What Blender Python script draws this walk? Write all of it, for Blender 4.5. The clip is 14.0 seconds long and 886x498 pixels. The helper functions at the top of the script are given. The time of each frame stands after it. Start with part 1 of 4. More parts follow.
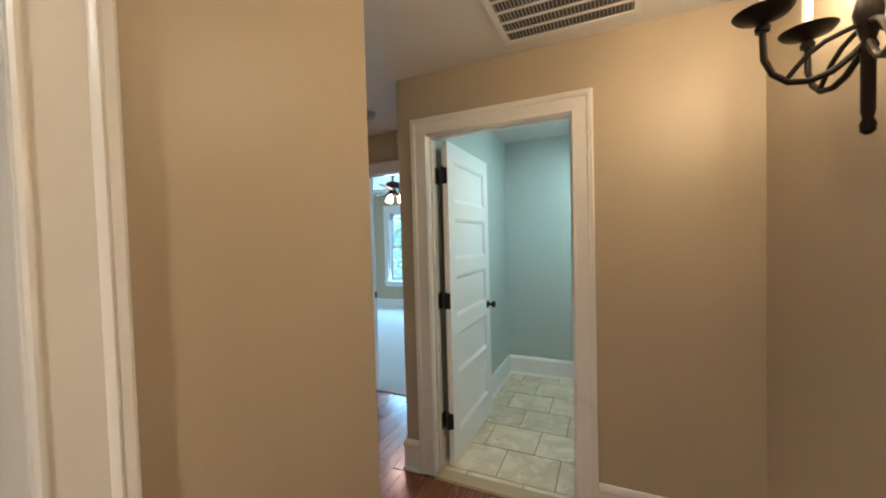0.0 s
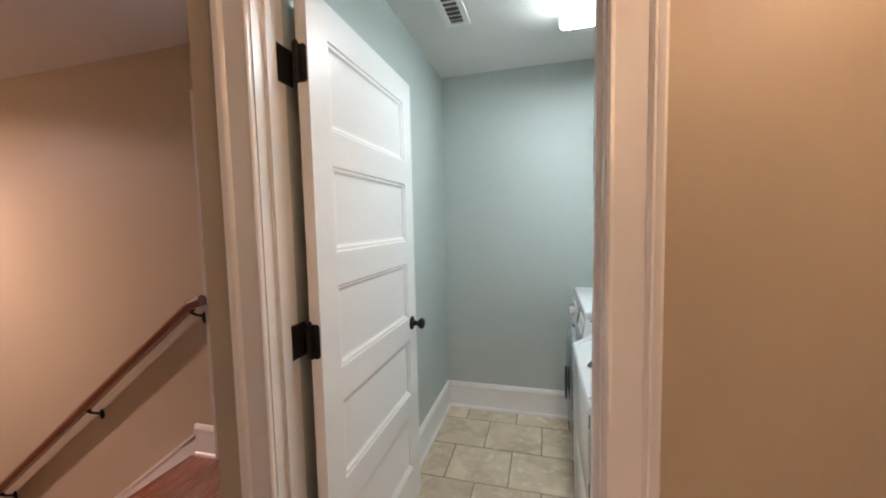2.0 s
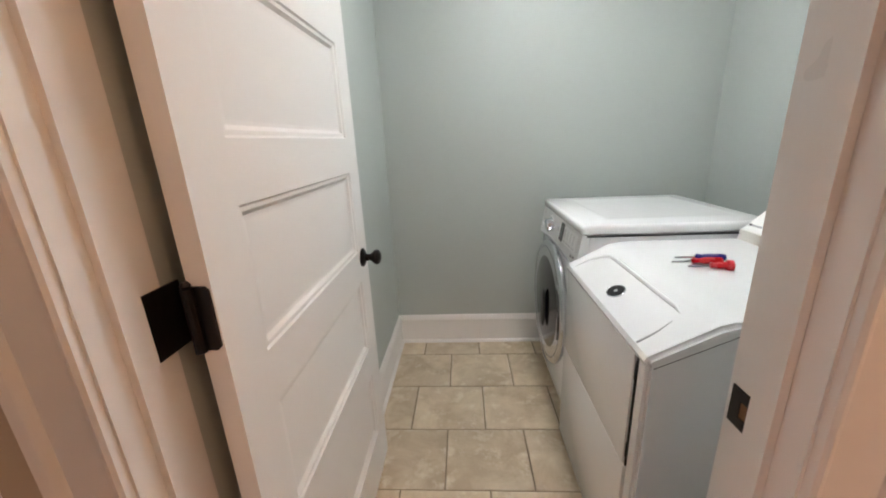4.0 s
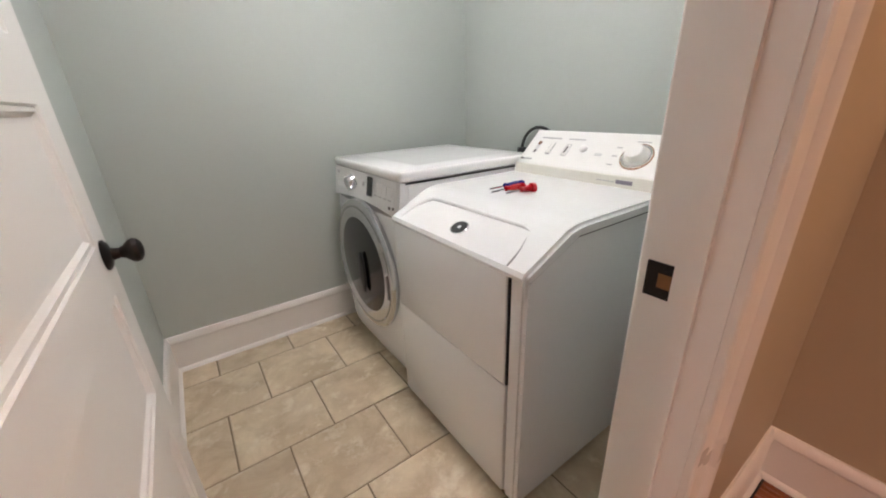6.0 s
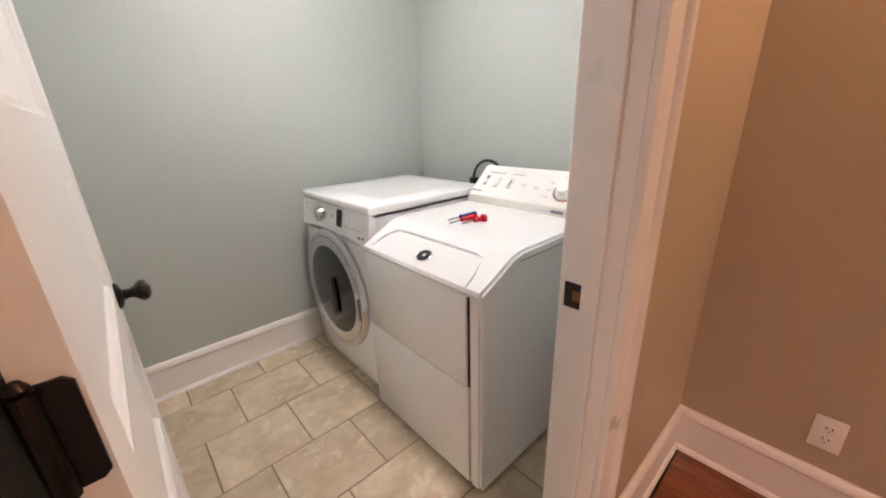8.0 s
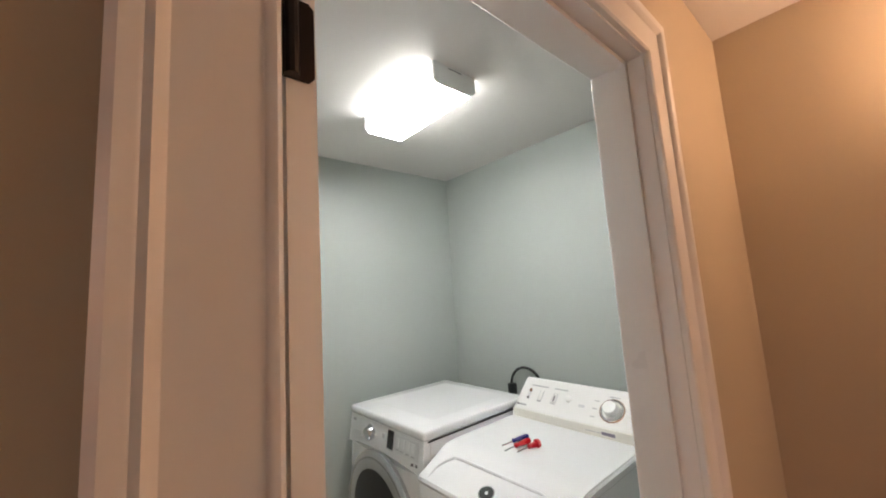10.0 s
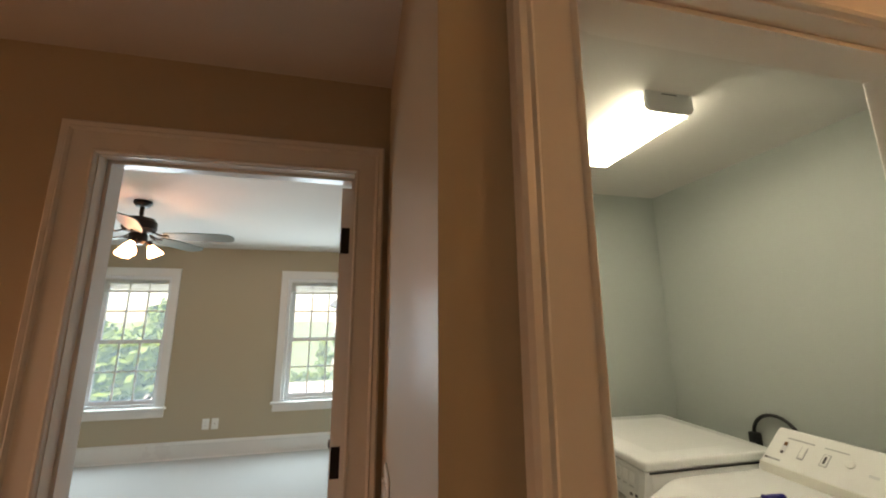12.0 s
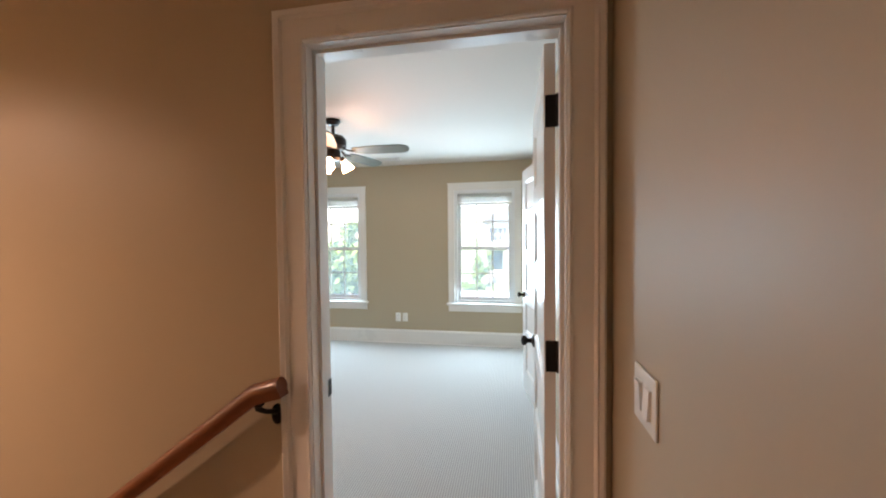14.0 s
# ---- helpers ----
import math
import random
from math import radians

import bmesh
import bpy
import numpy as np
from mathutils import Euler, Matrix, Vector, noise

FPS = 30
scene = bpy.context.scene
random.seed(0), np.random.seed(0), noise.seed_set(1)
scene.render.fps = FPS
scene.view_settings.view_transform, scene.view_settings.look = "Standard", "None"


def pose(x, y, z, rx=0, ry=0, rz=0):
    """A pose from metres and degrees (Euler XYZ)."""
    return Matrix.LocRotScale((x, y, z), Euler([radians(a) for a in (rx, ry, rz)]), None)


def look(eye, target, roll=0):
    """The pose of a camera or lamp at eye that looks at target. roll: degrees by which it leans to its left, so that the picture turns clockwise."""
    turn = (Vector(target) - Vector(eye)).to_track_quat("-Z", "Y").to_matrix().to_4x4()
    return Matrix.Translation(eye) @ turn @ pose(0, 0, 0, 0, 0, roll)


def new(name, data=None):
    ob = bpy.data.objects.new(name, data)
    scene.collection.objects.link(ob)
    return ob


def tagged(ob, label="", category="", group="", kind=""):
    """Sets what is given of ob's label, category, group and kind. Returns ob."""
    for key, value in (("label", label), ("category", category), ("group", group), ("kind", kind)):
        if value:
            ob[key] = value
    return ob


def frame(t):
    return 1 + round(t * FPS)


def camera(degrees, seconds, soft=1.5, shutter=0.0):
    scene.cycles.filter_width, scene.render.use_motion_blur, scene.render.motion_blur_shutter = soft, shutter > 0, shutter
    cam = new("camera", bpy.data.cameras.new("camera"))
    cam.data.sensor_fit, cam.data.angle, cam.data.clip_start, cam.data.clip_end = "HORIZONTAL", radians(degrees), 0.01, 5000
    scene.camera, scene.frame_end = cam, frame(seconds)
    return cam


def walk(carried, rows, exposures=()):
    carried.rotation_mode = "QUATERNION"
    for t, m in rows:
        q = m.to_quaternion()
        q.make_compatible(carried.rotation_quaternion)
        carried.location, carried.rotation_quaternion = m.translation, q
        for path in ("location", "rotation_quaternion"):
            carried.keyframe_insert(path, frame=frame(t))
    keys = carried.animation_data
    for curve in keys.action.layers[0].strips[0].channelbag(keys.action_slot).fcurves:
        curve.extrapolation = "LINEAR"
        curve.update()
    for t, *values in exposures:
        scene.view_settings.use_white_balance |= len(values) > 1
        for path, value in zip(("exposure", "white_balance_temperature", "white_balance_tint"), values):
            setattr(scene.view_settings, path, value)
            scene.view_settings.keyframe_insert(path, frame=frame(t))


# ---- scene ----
cam = camera(100.6, 14.0, soft=2.0)
PATH = [
    (0, (0.981, -1.961, 1.437), (0.152, -0.142, 1.378), -1.6),
    (0.5, (0.865, -1.676, 1.445), (0.193, 0.206, 1.383), -1.5),
    (1, (0.788, -1.363, 1.446), (0.242, 0.56, 1.366), -1.1),
    (1.5, (0.753, -1.041, 1.409), (0.227, 0.887, 1.335), -1.2),
    (2, (0.696, -0.787, 1.381), (0.165, 1.136, 1.235), -1.3),
    (4.3, (0.409, -0.304, 1.249), (0.503, 1.607, 0.665), -2.3),
    (4.5, (0.393, -0.269, 1.228), (0.668, 1.626, 0.65), -2.0),
    (5, (0.352, -0.169, 1.202), (1.0, 1.633, 0.626), -2.5),
    (5.5, (0.322, -0.129, 1.189), (1.23, 1.541, 0.566), -2.4),
    (6, (0.254, -0.136, 1.168), (1.307, 1.398, 0.434), -2.2),
    (6.5, (0.216, -0.172, 1.153), (1.324, 1.297, 0.371), -2.3),
    (7, (0.185, -0.213, 1.17), (1.333, 1.223, 0.383), -2.4),
    (7.5, (0.161, -0.239, 1.206), (1.339, 1.176, 0.426), -2.3),
    (8, (0.132, -0.254, 1.269), (1.387, 1.156, 0.607), -1.9),
    (8.5, (0.086, -0.266, 1.328), (1.44, 1.181, 1.056), -1.1),
    (8.7, (0.1, -0.279, 1.347), (1.449, 1.191, 1.203), -1.5),
    (10.8, (-0.172, -0.291, 1.601), (0.997, 1.29, 1.965), -0.7),
    (11, (-0.137, -0.339, 1.608), (0.881, 1.343, 1.973), 0.4),
    (11.5, (-0.221, -0.345, 1.571), (0.549, 1.46, 1.958), -0.1),
    (12, (-0.276, -0.399, 1.526), (0.146, 1.519, 1.902), -0.2),
    (12.5, (-0.339, -0.403, 1.48), (-0.215, 1.575, 1.746), 0.2),
    (13, (-0.373, -0.409, 1.464), (-0.506, 1.583, 1.583), -0.0),
    (13.5, (-0.411, -0.347, 1.449), (-0.688, 1.634, 1.452), -0.4),
    (14, (-0.472, -0.187, 1.429), (-0.83, 1.78, 1.367), -0.6),
]
walk(cam, [(t, look(eye, target, roll)) for t, eye, target, roll in PATH],
     exposures=[(0.0, 2.6, 5300, 0), (0.7, 2.75, 5450, 6), (1.5, 2.7, 5600, 15), (2.2, 2.75, 5950, 24), (4.4, 2.7, 6400, 30), (5.5, 2.7, 6550, 33), (7.0, 2.98, 6700, 36),
                (8.6, 2.85, 6800, 38), (10.9, 2.38, 6400, 26), (11.5, 2.2, 8000, 26), (12.0, 1.95, 8800, 23), (13.0, 2.45, 8400, 26), (14.0, 2.5, 7700, 22)])

# ---- world and sun ----
SUN_EL, SUN_AZ = radians(58), radians(200)
world = bpy.data.worlds.new("world")
world.use_nodes = True
scene.world = world
wt = world.node_tree
sky = wt.nodes.new("ShaderNodeTexSky")
sky.sky_type, sky.sun_disc = "NISHITA", False
sky.sun_elevation, sky.sun_rotation = SUN_EL, SUN_AZ
wt.links.new(sky.outputs[0], wt.nodes["Background"].inputs[0])
wt.nodes["Background"].inputs[1].default_value = 0.15
sun = new("sun", bpy.data.lights.new("sun", "SUN"))
sun.data.energy, sun.data.angle, sun.data.color = 5.0, radians(0.5), (1, 0.95, 0.88)
sun_dir = Vector((math.sin(SUN_AZ) * math.cos(SUN_EL), math.cos(SUN_AZ) * math.cos(SUN_EL), math.sin(SUN_EL)))
sun.matrix_world = look(sun_dir * 30, (0, 0, 0))

# brightness of the lamps
TUBE_GLOW = 8.0     # laundry fixture
SCONCE_WATTS = 0.65   # each candle bulb
CAN_WATTS = 14.0     # unseen recessed lamps, the hall one added as fill
FAN_WATTS = 1.7
WINDOW_WATTS = 10.0  # skylight that comes in at each window

# ---- plan, metres ----
H = 2.405                      # ceiling
W, C, HEAD = 0.813, 0.099, 2.045  # laundry door: width, casing, head
XS, XR = -0.194, 1.576          # outer corner by the stairs, wall with the sconce
JY = 0.112                     # thickness of the laundry's front wall
XL, XLR, YL = -0.008, 1.812, 1.823  # laundry inside
YB = 0.895                     # wall of the bedroom door and stairs
BR, BL = -0.312, -1.105        # bedroom door opening
YF = 4.595                     # bedroom's window wall
LAND = -1.36                   # top edge of the stairs
HX, HY = 0.36, -1.09           # corner of the near hall wall

# ---- materials ----
def material(name):
    m = bpy.data.materials.new(name)
    m.use_nodes = True
    return m, m.node_tree, m.node_tree.nodes["Principled BSDF"]


def node(nt, kind, **inputs):
    n = nt.nodes.new(kind)
    for k, v in inputs.items():
        n.inputs[k.replace("_", " ")].default_value = v
    return n


def mix_colour(nt, fac, a, b):
    n = nt.nodes.new("ShaderNodeMix")
    n.data_type = "RGBA"
    nt.links.new(fac, n.inputs[0])
    for sock, v in ((n.inputs[6], a), (n.inputs[7], b)):
        if isinstance(v, tuple):
            sock.default_value = (*v, 1)
        else:
            nt.links.new(v, sock)
    return n.outputs[2]


def surface(name, colour, rough=0.5, vary=0.06, scale=3.0, bump=0.0, bump_scale=200.0, metal=0.0, rough_vary=0.08, coat=0.0):
    """Plain painted or moulded surface: two scales of tone, uneven gloss, fine relief."""
    m, nt, b = material(name)
    co = nt.nodes.new("ShaderNodeTexCoord")
    big = node(nt, "ShaderNodeTexNoise", Scale=scale, Detail=4.0)
    fine = node(nt, "ShaderNodeTexNoise", Scale=bump_scale, Detail=3.0)
    nt.links.new(co.outputs["Object"], big.inputs["Vector"])
    nt.links.new(co.outputs["Object"], fine.inputs["Vector"])
    lo = tuple(c * (1 - vary) for c in colour)
    hi = tuple(min(1, c * (1 + vary)) for c in colour)
    col = mix_colour(nt, big.outputs[0], lo, hi)
    nt.links.new(col, b.inputs["Base Color"])
    rr = node(nt, "ShaderNodeMapRange", To_Min=max(0.02, rough - rough_vary), To_Max=rough + rough_vary)
    nt.links.new(big.outputs[0], rr.inputs[0])
    nt.links.new(rr.outputs[0], b.inputs["Roughness"])
    b.inputs["Metallic"].default_value = metal
    if coat:
        b.inputs["Coat Weight"].default_value = coat
        b.inputs["Coat Roughness"].default_value = 0.08
    if bump:
        bp = node(nt, "ShaderNodeBump", Strength=bump, Distance=0.002)
        nt.links.new(fine.outputs[0], bp.inputs["Height"])
        nt.links.new(bp.outputs[0], b.inputs["Normal"])
    return m


def glow(name, colour, strength):
    m, nt, b = material(name)
    b.inputs["Base Color"].default_value = (*colour, 1)
    b.inputs["Emission Color"].default_value = (*colour, 1)
    b.inputs["Emission Strength"].default_value = strength
    return m


def wood(name, dark, light, rough=0.3, along="Y", coat=0.3):
    """Stained boards: grain stretched along one axis, tone by piece."""
    m, nt, b = material(name)
    co = nt.nodes.new("ShaderNodeTexCoord")
    info = nt.nodes.new("ShaderNodeObjectInfo")
    mp = nt.nodes.new("ShaderNodeMapping")
    s = {"X": (1.2, 22, 22), "Y": (22, 1.2, 22), "Z": (22, 22, 1.2)}[along]
    mp.inputs["Scale"].default_value = s
    nt.links.new(co.outputs["Object"], mp.inputs[0])
    off = nt.nodes.new("ShaderNodeVectorMath")
    off.operation = "MULTIPLY_ADD"
    nt.links.new(info.outputs["Random"], off.inputs[0])
    off.inputs[1].default_value = (31, 17, 11)
    nt.links.new(mp.outputs[0], off.inputs[2])
    n1 = node(nt, "ShaderNodeTexNoise", Scale=1.6, Detail=6.0, Distortion=0.6)
    nt.links.new(off.outputs[0], n1.inputs["Vector"])
    n2 = node(nt, "ShaderNodeTexNoise", Scale=7.0, Detail=3.0)
    nt.links.new(off.outputs[0], n2.inputs["Vector"])
    grain = mix_colour(nt, n1.outputs[0], dark, light)
    tone = node(nt, "ShaderNodeMapRange", To_Min=0.75, To_Max=1.2)
    nt.links.new(info.outputs["Random"], tone.inputs[0])
    hsv = nt.nodes.new("ShaderNodeHueSaturation")
    nt.links.new(tone.outputs[0], hsv.inputs["Value"])
    nt.links.new(grain, hsv.inputs["Color"])
    nt.links.new(hsv.outputs[0], b.inputs["Base Color"])
    rr = node(nt, "ShaderNodeMapRange", To_Min=rough - 0.08, To_Max=rough + 0.12)
    nt.links.new(n2.outputs[0], rr.inputs[0])
    nt.links.new(rr.outputs[0], b.inputs["Roughness"])
    bp = node(nt, "ShaderNodeBump", Strength=0.12, Distance=0.001)
    nt.links.new(n2.outputs[0], bp.inputs["Height"])
    nt.links.new(bp.outputs[0], b.inputs["Normal"])
    b.inputs["Coat Weight"].default_value = coat
    b.inputs["Coat Roughness"].default_value = 0.15
    return m


TAN = surface("tan_wall_paint", (0.46, 0.385, 0.275), 0.46, 0.035, 1.2, 0.05, 260)
GREEN = surface("grey_green_wall_paint", (0.46, 0.505, 0.475), 0.5, 0.03, 1.2, 0.05, 260)
CEIL = surface("ceiling_paint", (0.72, 0.70, 0.67), 0.85, 0.03, 1.0, 0.2, 180)
TRIM = surface("white_trim_paint", (0.78, 0.765, 0.74), 0.3, 0.03, 2.5, 0.06, 60)
DOORW = surface("white_door_paint", (0.78, 0.775, 0.755), 0.33, 0.02, 2.0, 0.05, 80)
BRONZE = surface("dark_bronze", (0.022, 0.018, 0.016), 0.38, 0.2, 12, 0.1, 150, metal=0.75)
IRON = surface("black_iron", (0.016, 0.011, 0.009), 0.45, 0.25, 15, 0.2, 120, metal=0.6)
BRASS = surface("worn_brass", (0.24, 0.12, 0.06), 0.4, 0.2, 20, metal=1.0)
ENAMEL = surface("white_enamel", (0.82, 0.83, 0.83), 0.22, 0.015, 3.0, 0.0, coat=0.4, rough_vary=0.04)
PLASTIC = surface("off_white_plastic", (0.81, 0.81, 0.785), 0.35, 0.03, 6.0, 0.05, 300)
CREAM = surface("yellowed_plastic", (0.74, 0.73, 0.66), 0.4, 0.05, 8.0)
KNOBW = surface("white_knob_plastic", (0.82, 0.82, 0.79), 0.3, 0.02, 8.0)
PANELG = surface("panel_grey", (0.66, 0.67, 0.67), 0.3, 0.03, 8.0)
CHROME = surface("satin_chrome", (0.62, 0.63, 0.65), 0.16, 0.05, 9.0, metal=1.0, rough_vary=0.06)
STEEL = surface("silver_ring", (0.42, 0.43, 0.45), 0.26, 0.06, 9.0, metal=0.9)
DARKGLASS = surface("smoked_door_glass", (0.012, 0.013, 0.015), 0.12, 0.1, 3.0, coat=0.0, rough_vary=0.03)
BLACK = surface("black_rubber", (0.012, 0.012, 0.013), 0.5, 0.2, 20)
INK = surface("dark_print", (0.09, 0.08, 0.085), 0.5, 0.1, 20)
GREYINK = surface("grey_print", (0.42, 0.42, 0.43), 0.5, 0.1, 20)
PURPLE = surface("purple_print", (0.22, 0.20, 0.25), 0.5, 0.1, 20)
REDP = surface("red_plastic", (0.55, 0.012, 0.02), 0.28, 0.1, 30, coat=0.3)
BLUEP = surface("blue_plastic", (0.02, 0.02, 0.19), 0.28, 0.1, 30, coat=0.3)
VENTSHADE = surface("vent_opening_shade", (0.10, 0.085, 0.07), 0.9, 0.3, 30)
GROUT = surface("grout", (0.23, 0.175, 0.115), 0.9, 0.15, 12, 0.4, 300)
OAK = wood("red_stained_oak_floor", (0.12, 0.032, 0.012), (0.29, 0.088, 0.03), 0.24, "Y", 0.5)
OAKX = wood("red_stained_oak_rail", (0.12, 0.032, 0.012), (0.24, 0.075, 0.028), 0.3, "X", 0.4)
OAKZ = wood("red_stained_oak_cap", (0.15, 0.042, 0.018), (0.28, 0.09, 0.035), 0.35, "Z", 0.3)
PALEWOOD = wood("pale_threshold_wood", (0.30, 0.22, 0.12), (0.42, 0.32, 0.19), 0.45, "X", 0.1)
# near-black fill that paints the shade in gaps, seams and plank joints
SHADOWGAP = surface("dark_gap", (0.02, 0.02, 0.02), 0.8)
FANBLADE = surface("grey_green_fan_blade", (0.12, 0.15, 0.14), 0.45, 0.12, 14)
BLINDM = surface("white_blind", (0.74, 0.74, 0.72), 0.5, 0.03, 6)
VINYL = surface("white_vinyl", (0.78, 0.80, 0.82), 0.35, 0.02, 4)
SHADEM = glow("lamp_glass_lit", (1.0, 0.60, 0.36), 4.5)
DIFFUSER = glow("tube_diffuser_lit", (0.90, 1.0, 0.90), TUBE_GLOW)
DIFFUSER_SIDE = glow("tube_diffuser_side", (0.90, 1.0, 0.90), TUBE_GLOW * 0.28)
BULBM = glow("candle_bulb_lit", (1.0, 0.66, 0.36), 25.0)
CANLENS = glow("unseen_can_lens_lit", (1.0, 0.78, 0.60), 6.0)

# tiles: mottled travertine-look porcelain
TILE, nt, b = material("travertine_tile")
co = nt.nodes.new("ShaderNodeTexCoord")
geo = nt.nodes.new("ShaderNodeNewGeometry")
info = nt.nodes.new("ShaderNodeObjectInfo")
add = nt.nodes.new("ShaderNodeVectorMath")
add.operation = "MULTIPLY_ADD"
nt.links.new(info.outputs["Random"], add.inputs[0])
add.inputs[1].default_value = (40, 23, 5)
nt.links.new(co.outputs["Object"], add.inputs[2])
cloud = node(nt, "ShaderNodeTexNoise", Scale=6.0, Detail=8.0, Roughness=0.62, Distortion=0.5)
fine = node(nt, "ShaderNodeTexNoise", Scale=60.0, Detail=4.0)
spots = node(nt, "ShaderNodeTexNoise", Scale=13.0, Detail=8.0, Roughness=0.65, Distortion=0.15)
for n in (cloud, fine, spots):
    nt.links.new(add.outputs[0], n.inputs["Vector"])
ramp = nt.nodes.new("ShaderNodeValToRGB")
ramp.color_ramp.elements[0].position, ramp.color_ramp.elements[0].color = 0.36, (0.52, 0.41, 0.275, 1)
ramp.color_ramp.elements[1].position, ramp.color_ramp.elements[1].color = 0.64, (0.72, 0.605, 0.44, 1)
nt.links.new(cloud.outputs[0], ramp.inputs[0])
sr = nt.nodes.new("ShaderNodeValToRGB")
sr.color_ramp.elements[0].position, sr.color_ramp.elements[1].position = 0.53, 0.70
nt.links.new(spots.outputs[0], sr.inputs[0])
col = mix_colour(nt, sr.outputs[0], ramp.outputs[0], (0.77, 0.69, 0.54))
tone = node(nt, "ShaderNodeMapRange", To_Min=0.86, To_Max=1.08)
nt.links.new(info.outputs["Random"], tone.inputs[0])
hsv = nt.nodes.new("ShaderNodeHueSaturation")
nt.links.new(tone.outputs[0], hsv.inputs["Value"])
nt.links.new(col, hsv.inputs["Color"])
nt.links.new(hsv.outputs[0], b.inputs["Base Color"])
rr = node(nt, "ShaderNodeMapRange", To_Min=0.28, To_Max=0.5)
nt.links.new(cloud.outputs[0], rr.inputs[0])
nt.links.new(rr.outputs[0], b.inputs["Roughness"])
bp = node(nt, "ShaderNodeBump", Strength=0.25, Distance=0.002)
nt.links.new(spots.outputs[0], bp.inputs["Height"])
nt.links.new(bp.outputs[0], b.inputs["Normal"])

# carpet: ribbed loop pile
CARPET, nt, b = material("ribbed_loop_carpet")
co = nt.nodes.new("ShaderNodeTexCoord")
wv = node(nt, "ShaderNodeTexWave", Scale=22.0, Distortion=0.5, Detail=2.0)
wv.bands_direction = "X"
wy = node(nt, "ShaderNodeTexWave", Scale=27.0, Distortion=0.8, Detail=2.0)
wy.bands_direction = "Y"
sp = node(nt, "ShaderNodeTexNoise", Scale=160.0, Detail=2.0)
bigc = node(nt, "ShaderNodeTexNoise", Scale=1.3, Detail=3.0)
for n in (wv, wy, sp, bigc):
    nt.links.new(co.outputs["Object"], n.inputs["Vector"])
c1 = mix_colour(nt, wv.outputs[1], (0.28, 0.27, 0.26), (0.63, 0.62, 0.60))
loops = mix_colour(nt, wy.outputs[1], (0.34, 0.33, 0.315), (0.60, 0.59, 0.57))
c2 = mix_colour(nt, sp.outputs[0], loops, (0.54, 0.525, 0.50))
half = node(nt, "ShaderNodeMapRange", To_Min=0.25, To_Max=0.55)
nt.links.new(bigc.outputs[0], half.inputs[0])
nt.links.new(mix_colour(nt, half.outputs[0], c1, c2), b.inputs["Base Color"])
b.inputs["Roughness"].default_value = 0.95
bp = node(nt, "ShaderNodeBump", Strength=0.5, Distance=0.005)
nt.links.new(wv.outputs[1], bp.inputs["Height"])
nt.links.new(bp.outputs[0], b.inputs["Normal"])

# window glass
GLASS, nt, b = material("window_glass")
b.inputs["Base Color"].default_value = (0.95, 0.98, 1.0, 1)
b.inputs["Roughness"].default_value = 0.02
b.inputs["Transmission Weight"].default_value = 1.0
b.inputs["IOR"].default_value = 1.08
# bluish haze painted into the panes for the washed-out glare of daylight
haze = node(nt, "ShaderNodeBsdfTranslucent", Color=(0.70, 0.88, 1.0, 1))
haze_noise = node(nt, "ShaderNodeTexNoise", Scale=2.5, Detail=4.0)
amount = node(nt, "ShaderNodeMapRange", To_Min=0.15, To_Max=0.25)
nt.links.new(haze_noise.outputs[0], amount.inputs[0])
hazy = nt.nodes.new("ShaderNodeMixShader")
nt.links.new(amount.outputs[0], hazy.inputs[0])
nt.links.new(b.outputs[0], hazy.inputs[1])
nt.links.new(haze.outputs[0], hazy.inputs[2])
nt.links.new(hazy.outputs[0], nt.nodes["Material Output"].inputs[0])

GRASS = surface("grass", (0.11, 0.16, 0.085), 0.9, 0.4, 2.0, 0.5, 60)
LEAF = surface("leaves", (0.12, 0.20, 0.045), 0.6, 0.5, 6.0)
LEAFD = surface("hedge_leaves", (0.05, 0.11, 0.03), 0.6, 0.5, 6.0)
BARK = surface("bark", (0.12, 0.08, 0.055), 0.9, 0.3, 12.0)
SIDING = surface("white_siding", (0.72, 0.73, 0.74), 0.6, 0.04, 2.0)
ROOFM = surface("grey_shingles", (0.12, 0.125, 0.14), 0.9, 0.25, 6.0, 0.4, 40)
PANE = surface("far_dark_pane", (0.03, 0.04, 0.06), 0.1, 0.2, 2.0)
DRIVE = surface("pale_concrete", (0.42, 0.41, 0.39), 0.9, 0.1, 2.0)

# ---- building helpers ----
def bm_box(bm, x0, x1, y0, y1, z0, z1):
    vs = [bm.verts.new((x, y, z)) for x in (x0, x1) for y in (y0, y1) for z in (z0, z1)]
    for f in ((0, 1, 3, 2), (4, 6, 7, 5), (0, 4, 5, 1), (2, 3, 7, 6), (0, 2, 6, 4), (1, 5, 7, 3)):
        bm.faces.new([vs[i] for i in f])
    return vs


def boxes(*bs):
    bm = bmesh.new()
    for v in bs:
        bm_box(bm, *v)
    return bm


def soft_box(x0, x1, y0, y1, z0, z1, r=0.006, seg=2):
    bm = boxes((x0, x1, y0, y1, z0, z1))
    bmesh.ops.bevel(bm, geom=bm.edges[:], offset=r, segments=seg, affect="EDGES", profile=0.5)
    return bm


